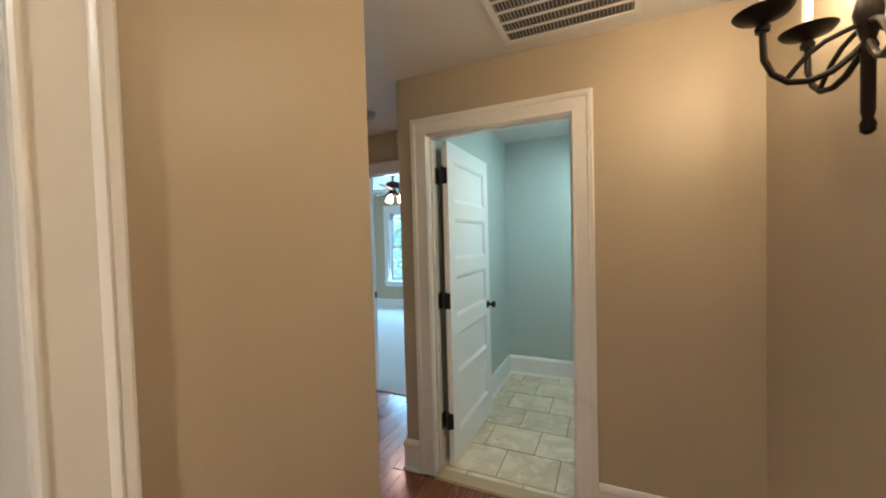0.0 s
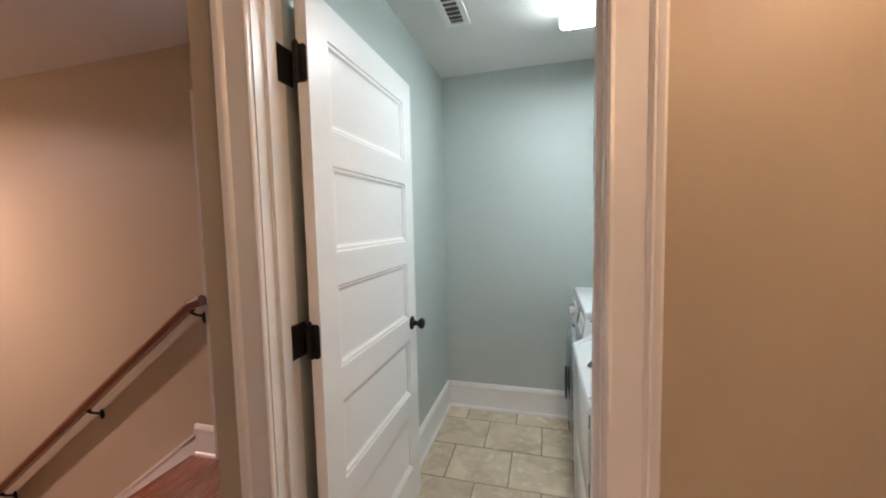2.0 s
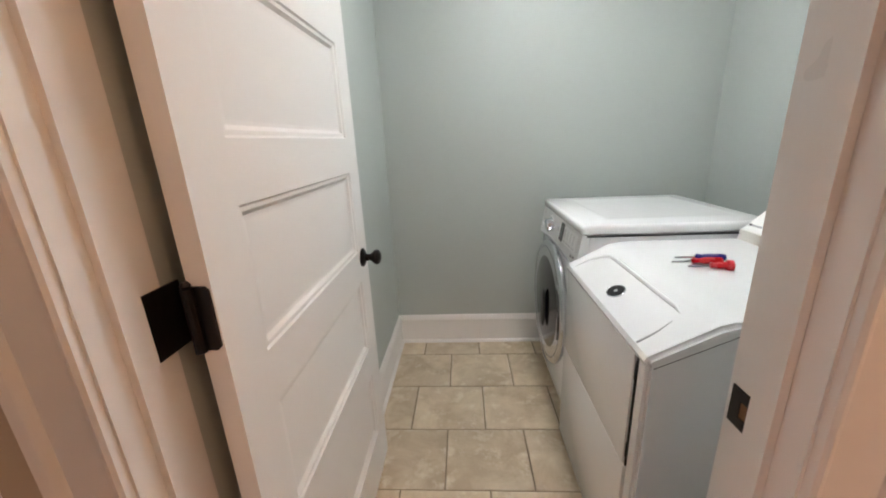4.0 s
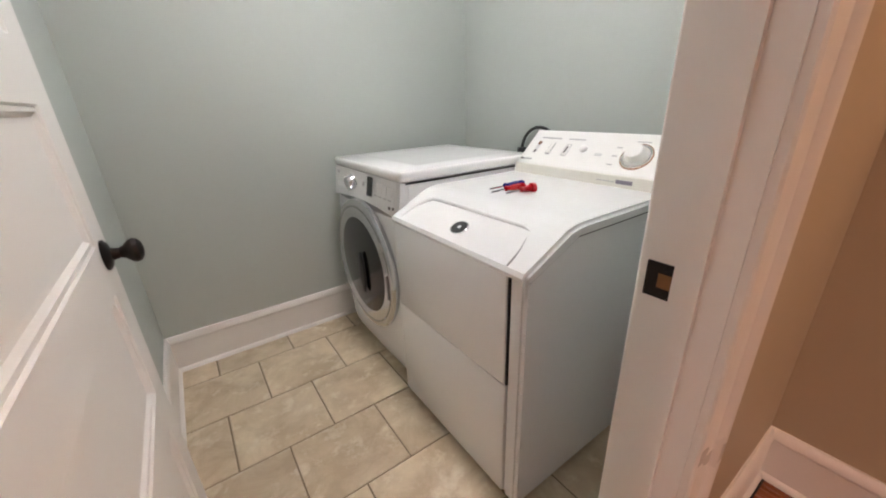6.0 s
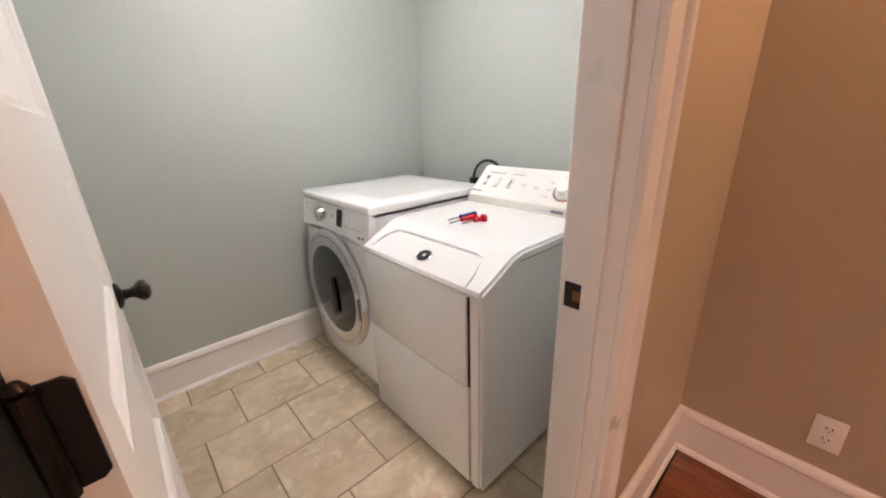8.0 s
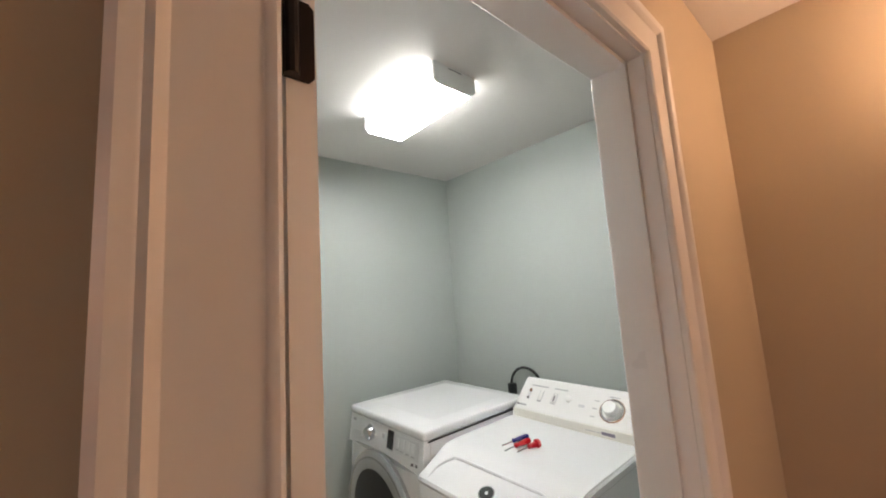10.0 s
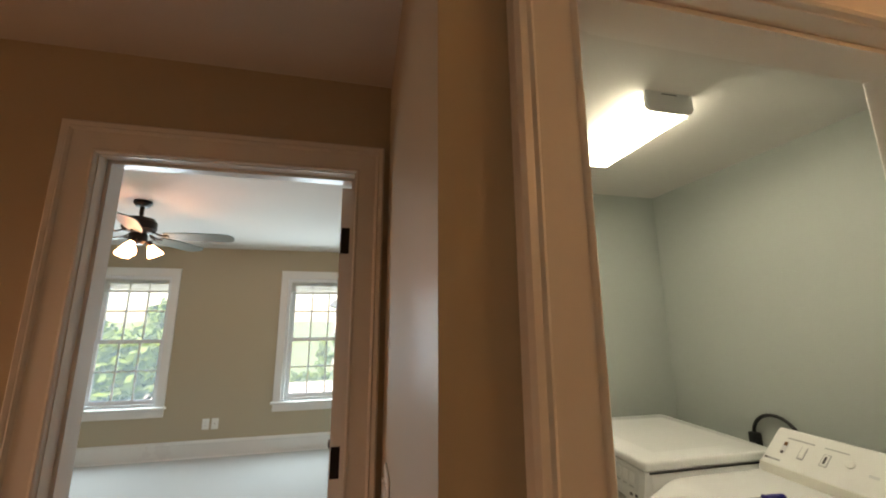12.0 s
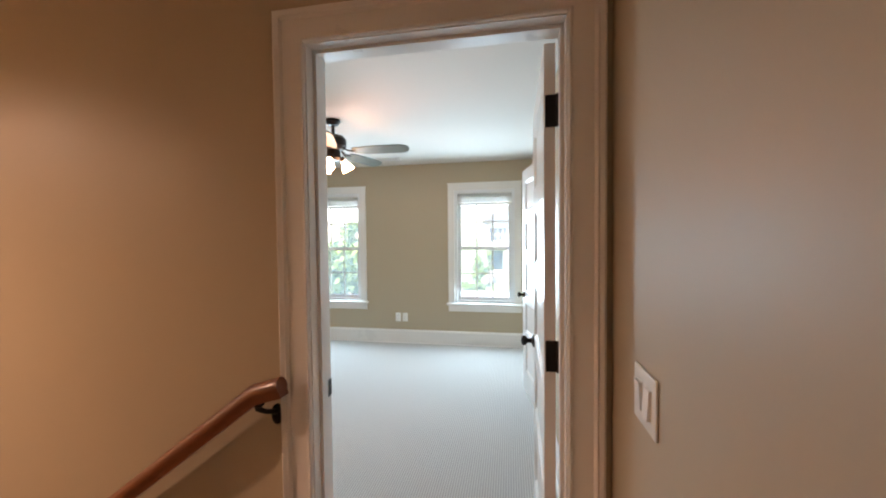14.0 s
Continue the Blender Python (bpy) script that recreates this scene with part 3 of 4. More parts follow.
    mm = Matrix.Translation((fx(.873) + .002, 1.535, .873)) @ Matrix.Rotation(radians(-100), 4, "Y")
    k = part("dial", lathe([(.040, 0), (.040, .004), (.034, .008), (.033, .034), (.030, .040), (.012, .042)], mm, 32), CHROME, panel, "silver round dial")
    part("dial_ring", lathe([(.047, 0), (.047, .003), (.041, .004)], mm, 32), PANELG, k)
    # top
    bm = soft_box(xf - .035, xb, y0 - .002, y1 + .002, zt - .024, zt + .018, .014, 3)
    top = part("top", bm, ENAMEL, d)
    bm = bmesh.new()
    rings = [[bm.verts.new((x, y, z)) for x, y in ((xf + .07 + i, y0 + .06 + i), (xb - .06 - i, y0 + .06 + i), (xb - .06 - i, y1 - .06 - i), (xf + .07 + i, y1 - .06 - i))] for i, z in ((0, zt + .0182), (.012, zt + .021), (.04, zt + .021))]
    for a, c in zip(rings, rings[1:]):
        for i in range(4):
            bm.faces.new((a[i], a[(i + 1) % 4], c[(i + 1) % 4], c[i]))
    bm.faces.new(rings[-1])
    part("top_panel", bm, ENAMEL, top)
    part("seam", boxes((xf - .01, xb - .01, y0 - .0015, y0 + .002, zt - .030, zt - .025)), SHADOWGAP, top, "dark strip painted for the shaded seam under the top")
    # round door
    mm = Matrix.Translation((xf - .068, 1.445, .495)) @ Matrix.Rotation(radians(-90), 4, "Y")
    door = part("door", lathe([(.312, -.012), (.312, .006), (.304, .016), (.294, .020), (.284, .018)], mm, 56), CHROME, d, "silver ring of the round door")
    part("inner_ring", lathe([(.284, 0), (.284, .0195), (.277, .0195), (.270, .010)], mm, 56), STEEL, door)
    part("glass", lathe([(.272, .000), (.272, .0115), (.240, .017), (.150, .026), (.070, .030), (.004, .031)], mm, 48), DARKGLASS, door, "smoked round door glass")
    part("door_grip", prism([(1.178, .42), (1.190, .415), (1.196, .52), (1.186, .53)], xf - .093, xf - .085, "x"), STEEL, door)
    part("window_handle", lathe([(.012, 0), (.045, .002), (.052, .008), (.045, .014), (.01, .016)], Matrix.Translation((xf - .10, 1.40, .475)) @ Matrix.Rotation(radians(-90), 4, "Y") @ Matrix.Diagonal((2.0, .55, 1, 1)), 28), BLACK, door, "dark recess in the door glass")
    part("toe_seam", boxes((xf - .02, xf, y0 + .004, y0 + .01, .02, .78)), SHADOWGAP, d)
    for x in (xf + .05, xb - .06):
        for y in (y0 + .06, y1 - .06):
            part("foot", lathe([(.022, 0), (.022, .012), (.012, .022)], Matrix.Translation((x, y, .002)), 12), BLACK, d)
    d.location, d.scale = (.078, -.036, 0), (.927, .975, .981)


dryer()

# ---- laundry: washer with a sloping front ----
def washer():
    w = thing("washing_machine", "white washing machine with sloping front and raised control console", "washing machine", (0, 0, 0))
    y0, y1, xf, xb = .408, 1.075, .838, 1.56
    zs, xt, zt = .820, 1.005, .905   # lip of the slope, where it meets the top, top
    # side outline, front to back
    outline = [(xf + .012, .02), (xb, .02), (xb, zt - .03), (xt + .01, zt - .03), (xf + .012, zs - .022)]
    part("cabinet", prism(outline, y0 + .004, y1 - .004, "y"), ENAMEL, w)
    bm = bmesh.new()
    bm_box(bm, xf, xf + .02, y0 + .003, y0 + .058, .03, zs - .012)
    bmesh.ops.bevel(bm, geom=[e for e in bm.edges if abs(e.verts[0].co.z - e.verts[1].co.z) > .3], offset=.012, segments=3, affect="EDGES")
    part("front_corner", bm, ENAMEL, w)
    part("lower_front", soft_box(xf - .003, xf + .02, y0 + .060, y1 - .004, .03, .455, .003, 2), ENAMEL, w)
    part("door", soft_box(xf - .004, xf + .02, y0 + .064, y1 - .006, .458, zs - .014, .005, 2), ENAMEL, w, "white drop-down front door")
    part("door_gap", boxes((xf + .002, xf + .02, y0 + .0595, y0 + .0640, .456, zs - .01)), SHADOWGAP, w, "dark strip painted for the shaded gap beside the door")
    for z in (.51, .75):
        part("gap_catch", soft_box(xf - .001, xf + .006, y0 + .0590, y0 + .0638, z - .025, z + .025, .002, 1), BLACK, w)
    # moulded top: lip, slope and flat, with rounded edges
    top_line = [(xf - .006, zs - .018), (xf - .010, zs - .006), (xf - .004, zs + .006), (xf + .012, zs + .014), (xt - .03, zt - .004), (xt, zt + .004), (xt + .04, zt + .007), (xb - .02, zt + .007), (xb - .02, zt - .024), (xt + .008, zt - .024), (xf + .01, zs - .018)]
    bm = prism(top_line, y0 - .004, y1 + .004, "y")
    side = [e for e in bm.edges if abs(e.verts[0].co.y - e.verts[1].co.y) < 1e-5 and min(e.verts[0].co.z - (zs - .02 if e.verts[0].co.x < xt else zt - .02), 1) > .004]
    bmesh.ops.bevel(bm, geom=side, offset=.010, segments=3, affect="EDGES")
    top = part("top", bm, ENAMEL, w, "white moulded top with a rounded lip")
    # seam under the top, along the visible side
    part("seam", prism([(xf + .012, zs - .024), (xt + .010, zt - .030), (xb, zt - .030), (xb, zt - .026), (xt + .008, zt - .026), (xf + .010, zs - .020)], y0 + .001, y0 + .006, "y"), SHADOWGAP, top, "dark strip painted for the shaded seam under the top")
    # the raised lid field on the slope: a ridge that runs up, across and down
    slope = (zt - zs - .02) / (xt - .042 - xf)
    zz = lambda x: zs + .014 + slope * (x - xf - .012)
    def ridge(pts, r):
        return tube(pts, r, 8)
    xr_ = xt - .055
    p1 = [(xf + .006, y1 - .055, zz(xf + .006) - .002), (xf + .06, y1 - .060, zz(xf + .06)), (xr_ - .02, y1 - .085, zz(xr_ - .02)), (xr_, y1 - .11, zz(xr_)), (xr_ + .003, y1 - .16, zz(xr_ + .003)), (xr_ + .003, y0 + .13, zz(xr_ + .003)), (xr_ - .004, y0 + .098, zz(xr_ - .004) - .001)]
    part("lid_ridge", ridge(p1, [.004, .007, .009, .0095, .0095, .008, .003]), ENAMEL, top)
    p2 = [(xf - .002, y0 + .066, zs + .008), (xf + .02, y0 + .068, zz(xf + .02) + .001), (xf + .05, y0 + .074, zz(xf + .05) + .001), (xf + .085, y0 + .088, zz(xf + .085) + .001)]
    # grey bead painted for the shaded line of the lid's gap
    part("lid_gap_line", ridge(p2, [.0028, .0028, .0022, .001]), GREYINK, top, "grey line painted for the shaded gap at the lid's edge")
    ang = math.degrees(math.atan(slope))
    mm = Matrix.Translation((xf + .045, .728, zz(xf + .045) + .0005)) @ Matrix.Rotation(radians(-ang), 4, "Y")
    badge = part("badge", lathe([(.034, 0), (.034, .003), (.031, .0042), (.029, .003)], mm @ Matrix.Diagonal((.8, 1, 1, 1)), 28), CHROME, top, "oval badge with a silver rim")
    part("badge_field", lathe([(.0285, .002), (.0285, .0046), (.002, .0049)], mm @ Matrix.Diagonal((.8, 1, 1, 1)), 28), BLACK, badge)
    part("badge_mark", lathe([(.006, .004), (.006, .0054), (.001, .0057)], mm @ Matrix.Translation((0, -.002, 0)), 16), PANELG, badge)
    # control console: riser, and a face that leans back
    xc0, xc1 = xb - .125, xb + .035
    prof = [(xc0, zt + .005), (xc0 + .002, zt + .045), (xc0 + .006, zt + .052), (xc0 + .010, zt + .054), (xc1 - .040, zt + .160), (xc1 - .026, zt + .172), (xc1 - .008, zt + .172), (xc1, zt + .160), (xc1, zt - .05), (xc0 + .04, zt - .05)]
    bm = prism(prof, y0 + .004, y1 - .006, "y")
    caps = [e for e in bm.edges if abs(e.verts[0].co.y - e.verts[1].co.y) < 1e-5 and e.verts[0].co.z > zt + .04 and e.verts[1].co.z > zt + .04]
    bmesh.ops.bevel(bm, geom=caps, offset=.012, segments=3, affect="EDGES")
    con = part("console", bm, PLASTIC, w, "off-white control console")
    part("riser", soft_box(xc0 - .003, xc0 + .012, y0 + .012, y1 - .014, zt + .004, zt + .048, .002, 1), CREAM, con, "yellowed strip under the controls")
    ax, az = xc0 + .010, zt + .054
    bx, bz = xc1 - .040, zt + .160
    L = math.hypot(bx - ax, bz - az)
    ux, uz = (bx - ax) / L, (bz - az) / L
    tilt = math.degrees(math.atan2(uz, ux))
    def face(u, y, lift=0.0):
        return Matrix.Translation((ax + ux * u * L - uz * lift, y, az + uz * u * L + ux * lift)) @ Matrix.Rotation(radians(-tilt), 4, "Y")
    def plate(name, u, y, du, dy, mat, t=.002, label="", r=.002):
        bm = soft_box(-du / 2, du / 2, -dy / 2, dy / 2, 0, t, min(r, t * .45), 1)
        bmesh.ops.transform(bm, matrix=face(u, y, .0004), verts=bm.verts[:])
        return part(name, bm, mat, con, label)
    dial = part("dial_ring", lathe([(.052, 0), (.052, .003), (.049, .005), (.046, .003)], face(.48, .556), 40), CHROME, con, "brass-worn ring round the dial")
    part("dial_ring_worn", lathe([(.0555, 0), (.0555, .0022), (.051, .0028)], face(.48, .556), 40), BRASS, dial)
    part("dial", lathe([(.044, 0), (.043, .006), (.034, .010), (.032, .030), (.028, .036), (.006, .037)], face(.48, .556), 36), KNOBW, dial, "white round timer dial")
    plate("rocker_frame", .52, 1.000, .050, .020, PANELG, .0015)
    plate("rocker", .66, 1.000, .018, .014, BRASS, .004)
    plate("rocker", .38, 1.000, .014, .012, INK, .003)
    plate("rocker_frame", .50, .930, .060, .024, GREYINK, .0014)
    plate("rocker", .52, .930, .054, .018, KNOBW, .0035)
    plate("rocker_frame", .50, .850, .058, .026, GREYINK, .0014)
    plate("rocker", .50, .850, .052, .020, KNOBW, .003)
    plate("slider_slot", .50, .850, .036, .009, INK, .0045)
    k2 = part("push_button", lathe([(.016, 0), (.016, .007), (.012, .009), (.002, .0095)], face(.58, .775), 20), KNOBW, con)
    plate("print_line", .86, .955, .006, .10, GREYINK, .0008)
    plate("print_line", .86, .83, .005, .08, GREYINK, .0008)
    plate("print_line", .10, 1.02, .008, .060, GREYINK, .0008, "row of small grey lettering")
    plate("print_mark", .10, 1.045, .010, .012, INK, .0009)
    for k, u in enumerate((.2, .45, .7)):
        plate("print_line", u, .635, .004, .022, GREYINK, .0007)
    plate("print_line", .9, .56, .004, .05, GREYINK, .0007)
    plate("print_line", .45, .70, .012, .03, PANELG, .0007)
    bm = soft_box(xc0 - .0048, xc0 - .0028, .520, .580, zt + .020, zt + .034, .0008, 1)
    part("name_strip", bm, PURPLE, con, "small purple and grey name strip")
    bm = soft_box(xc0 - .0044, xc0 - .0028, .585, .655, zt + .024, zt + .027, .0006, 1)
    part("print_line", bm, GREYINK, con)
    for x in (xf + .06, xb - .06):
        for y in (y0 + .06, y1 - .06):
            part("foot", lathe([(.022, 0), (.022, .012), (.012, .022)], Matrix.Translation((x, y, .002)), 12), BLACK, w)
    w.location, w.scale = (-.012, -.019, 0), (1.01, .967, .970)


washer()

# power cord looped behind the washer
cord = thing("electric_cable", "black power cord looped from a plug in the laundry wall", "cable", (XLR, 1.30, .90))
loop = [(-.026, .115 * (math.cos(a) - 1), .025 + .115 * math.sin(a)) for a in [radians(10 * k) for k in range(19)]]
part("cable", tube([(-.026, 0, -.02)] + loop + [(-.03, -.236, -.12), (-.05, -.24, -.30)], .0085, 10), BLACK, cord)
part("plug", soft_box(-.045, -.0005, -.022, .022, -.045, .035, .008, 2), BLACK, cord, "black moulded plug")

# screwdrivers on the washer
def screwdriver(name, label, handle, at, rz, stubby=False):
    s = thing(name, label, "screwdriver", at, "screwdrivers on the washer")
    L = .055 if stubby else .085
    r = .0115
    prof = [(.004, 0), (r * .8, .003), (r, .012), (r * .9, L * .6), (r * .65, L * .8), (r * .85, L * .94), (r * .5, L)]
    part("handle", lathe(prof, Matrix.Rotation(radians(90), 4, "Y"), 8), handle, s)
    part("shaft", tube([(L - .002, 0, -.002), (L + .055, 0, -.006)], .0028, 8), CHROME, s, "steel shaft")
    s.matrix_world = pose(*at, 0, 0, rz)
    return s


TOPZ = .912 * .970 + .0115
screwdriver("screwdriver", "blue-handled screwdriver lying on the washer", BLUEP, (1.235, .767, TOPZ), 168)
screwdriver("screwdriver", "red-handled screwdriver lying on the washer", REDP, (1.205, .735, TOPZ), 172)
s3 = screwdriver("screwdriver", "short red screwdriver with a broad head lying on the washer", REDP, (1.200, .692, TOPZ), 170, True)
part("head", lathe([(.006, -.006), (.017, -.002), (.018, .010), (.010, .016)], Matrix.Rotation(radians(90), 4, "Y"), 12), REDP, s3)

# ---- laundry: tube light and ceiling register ----
lt = thing("ceiling_light", "white two-foot fluorescent wrap light, lit, on the laundry ceiling", "ceiling light", (.883, .966, H))
x0, x1, y0, y1 = -.108, .108, -.272, .272
part("base_plate", boxes((x0 + .02, x1 - .02, y0 + .004, y1 - .004, -.016, -.0005)), ENAMEL, lt)
bm = prism([(x0, -.015), (x0, -.062), (x0 + .016, -.078), (x1 - .016, -.078), (x1, -.062), (x1, -.015)], y0 + .014, y1 - .014, "y")
part("diffuser", bm, DIFFUSER_SIDE, lt, "glowing white acrylic diffuser")
part("lens", boxes((x0 + .015, x1 - .015, y0 + .015, y1 - .015, -.0815, -.0785)), DIFFUSER, lt, "bright ribbed lens")
for a, c in ((y0, y0 + .014), (y1 - .014, y1)):
    part("end_cap", prism([(x0 - .002, -.0005), (x0 - .002, -.064), (x0 + .016, -.082), (x1 - .016, -.082), (x1 + .002, -.064), (x1 + .002, -.0005)], a, c, "y"), ENAMEL, lt, "white metal end cap")
part("end_slot", boxes((-.035, .035, y0 - .0008, y0 + .001, -.010, -.007)), SHADOWGAP, lt)


def register(name, label, at, sx, sy, slats, along="y", split=None):
    r = thing(name, label, "air vent", at)
    f = .028
    part("vent_frame", boxes((-sx / 2, -sx / 2 + f, -sy / 2, sy / 2, -.010, -.0005), (sx / 2 - f, sx / 2, -sy / 2, sy / 2, -.010, -.0005), (-sx / 2 + f, sx / 2 - f, -sy / 2, -sy / 2 + f, -.010, -.0005), (-sx / 2 + f, sx / 2 - f, sy / 2 - f, sy / 2, -.010, -.0005)), TRIM, r)
    # Dark sheet on the ceiling paints the shade inside the duct.
    part("backing", boxes((-sx / 2 + f, sx / 2 - f, -sy / 2 + f, sy / 2 - f, -.0025, -.0008)), VENTSHADE, r, "dark sheet painted for the shaded opening behind the slats")
    return r


reg = register("ceiling_vent", "small white ceiling air register in the laundry", (.270, .995, H), .125, .33, 5)
for k in range(7):
    part("slat", prism([(-.034, -.003), (.034, -.003), (.034, -.005), (-.034, -.005)], .0 - .135 + .012 * 0 + (-0.0) + k * .0385 + .016, .0 - .135 + k * .0385 + .019, "y") if k > 3 else prism([(-.034, -.003), (.034, -.003), (.034, -.008), (-.034, -.008)], -.135 + k * .0385 + .010, -.135 + k * .0385 + .014, "y"), TRIM, reg)

# ---- hall: return-air grille ----
VX0, VX1, VY0, VY1 = .515, 1.115, -.735, -.105
gr = register("return_air_grille", "white return-air grille with dark slotted bays on the hall ceiling", ((VX0 + VX1) / 2, (VY0 + VY1) / 2, H), VX1 - VX0, VY1 - VY0, 0)
sx, sy = VX1 - VX0 - .056, VY1 - VY0 - .056
bays = 7
for k in range(1, bays):
    y = -sy / 2 + sy * k / bays
    part("bar", boxes((-sx / 2, sx / 2, y - .005, y + .005, -.010, -.001)), TRIM, gr)
for k in range(bays):
    bm = bmesh.new()
    y = -sy / 2 + sy * (k + .5) / bays
    for j in range(34):
        x = -sx / 2 + sx * (j + .5) / 34
        bm_box(bm, x - .0012, x + .0012, y - sy / bays / 2 + .005, y + sy / bays / 2 - .005, -.008, -.0028)
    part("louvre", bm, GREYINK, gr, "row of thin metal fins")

# ---- landing: smoke detector ----
sm = tagged(part("smoke_detector", lathe([(.066, 0), (.068, -.010), (.062, -.026), (.045, -.034), (.012, -.036)], None, 32), surface("detector_plastic", (.45, .43, .41), .5)), "round grey plastic smoke detector on the landing ceiling", "smoke detector")
sm.location = (-.700, .395, H - .0005)

# ---- hall: iron candle sconce ----
def sconce():
    SX, SY, SZ = XR, -.825, 1.915
    s = thing("wall_sconce", "black iron candle sconce with curved arms on the hall wall", "wall sconce", (SX, SY, SZ))
    # back plate and centre stem
    part("back_plate", lathe([(.055, 0), (.055, .006), (.042, .014), (.015, .020)], Matrix.Translation((-.001, 0, -.02)) @ Matrix.Rotation(radians(-90), 4, "Y") @ Matrix.Diagonal((1.7, .8, 1, 1)), 24), IRON, s)
    part("stem", lathe([(.006, -.275), (.013, -.268), (.014, -.252), (.009, -.240), (.012, -.225), (.0125, -.10), (.017, -.085), (.012, -.07), (.020, -.04), (.026, -.01), (.020, .02), (.010, .04), (.006, .07)], Matrix.Translation((-.075, 0, 0)), 16), IRON, s, "turned iron stem with a finial")
    part("bracket", tube([(-.005, 0, -.03), (-.04, 0, -.055), (-.075, 0, -.03)], .008, 8), IRON, s)
    for k, (dx, dy) in enumerate(((-.045, .215), (-.235, .02), (-.045, -.215))):
        L = math.hypot(dx, dy)
        ux, uy = dx / L, dy / L
        c = Vector((-.075, 0, 0))
        along = lambda r, z: c + Vector((ux * r * .82, uy * r * .82, z - .032))
        arm = part("arm", tube([along(0, -.035), along(.03, -.065), along(.07, -.092), along(.115, -.105), along(.16, -.100), along(.195, -.075), along(.215, -.035), along(.218, .03)], .0075, 10), IRON, s, "curved iron arm")
        part("scroll", tube([along(.015, .0), along(.05, -.010), along(.085, -.022), along(.12, -.045), along(.145, -.07), along(.165, -.093)], .006, 8), IRON, arm)
        t = Matrix.Translation(along(.218, 0))
        part("drip_pan", lathe([(.014, .03), (.016, .040), (.011, .050), (.020, .058), (.052, .068), (.060, .078), (.054, .078), (.018, .070)], t, 28), IRON, arm, "black iron drip pan")
        part("candle_sleeve", lathe([(.0115, .070), (.0115, .165), (.009, .167)], t, 14), KNOBW if k else surface("candle_sleeve", (.62, .58, .5), .5), arm)
        part("bulb", lathe([(.006, .166), (.011, .175), (.016, .195), (.013, .22), (.004, .245)], t, 14), BULBM, arm, "lit candle bulb")
        lamp = new("sconce_lamp", bpy.data.lights.new("sconce_lamp", "POINT"))
        lamp.data.energy, lamp.data.color, lamp.data.shadow_soft_size = SCONCE_WATTS, (1.0, .66, .38), .02
        lamp.location = Vector((SX, SY, SZ)) + along(.218, .275)
    return s


sconce()

# ---- unseen recessed lamps: stair one inferred, hall one added as fill ----
def unseen_can(label, at, power, colour):
    c = thing("unseen_recessed_light", label, "ceiling light", at, "recessed lights")
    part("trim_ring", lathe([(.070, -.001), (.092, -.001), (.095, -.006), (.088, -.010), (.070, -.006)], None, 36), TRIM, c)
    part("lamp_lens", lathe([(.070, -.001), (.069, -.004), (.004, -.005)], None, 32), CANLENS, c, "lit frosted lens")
    lamp = new("unseen_can_lamp", bpy.data.lights.new("unseen_can_lamp", "SPOT"))
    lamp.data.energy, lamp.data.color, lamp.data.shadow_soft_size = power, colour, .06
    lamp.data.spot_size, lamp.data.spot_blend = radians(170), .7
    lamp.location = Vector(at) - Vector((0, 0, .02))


unseen_can("white recessed ceiling light assumed over the stairs, out of view, lit", (-4.0, -.35, H), CAN_WATTS * 4.9, (1.0, .70, .54))
# Added fill lamp behind the start of the walk; no such fixture is known.
unseen_can("white recessed ceiling light added unseen in the hall as fill, lit", (.88, -3.0, H), CAN_WATTS * 1.6, (1.0, .74, .52))

# ---- stairs ----
st = thing("staircase", "wooden staircase with dark red treads and white risers", "stairs", (0, 0, 0), kind="structure")
RUN, RISE = .2535, .19
for k in range(13):
    x = LAND - RUN * k
    part("riser", boxes((x - .018, x, -.14, YB - .018, -RISE * (k + 1), -RISE * k - .027)), TRIM, st)
    if k < 12:
        bm = soft_box(x - RUN - .03, x - .018, -.14, YB - .018, -RISE * (k + 1) - .027, -RISE * (k + 1), .010, 2)
        part("tread", bm, OAK, st)

# ---- handrail ----
hr = thing("handrail", "red-brown wooden handrail on the stair wall with black brackets", "handrail", (0, 0, 0))
SL = .755
def rail_profile():
    return [(-.021, -.030), (.021, -.030), (.021, -.012), (.026, -.004), (.026, .012), (.018, .024), (.006, .030), (-.006, .030), (-.018, .024), (-.026, .012), (-.026, -.004), (-.021, -.012)]
ry = YB - .062
zr = lambda x: .968 + SL * (x + 1.23)
bm = bmesh.new()
path = [(-4.45, zr(-4.45)), (-1.262, zr(-1.262)), (-1.170, zr(-1.262) + .028)]
rings = []
for i, (x, z) in enumerate(path):
    a = math.atan(SL) if i == 0 else math.atan(SL) * .72 if i == 1 else .27
    rings.append([bm.verts.new((x - v * math.sin(a), ry + u, z + v * math.cos(a))) for u, v in rail_profile()])
n = len(rail_profile())
for a, c in zip(rings, rings[1:]):
    for i in range(n):
        bm.faces.new((a[i], a[(i + 1) % n], c[(i + 1) % n], c[i]))
bm.faces.new(rings[0])
bm.faces.new(rings[-1])
part("rail", bm, OAKX, hr, "red-stained moulded rail")
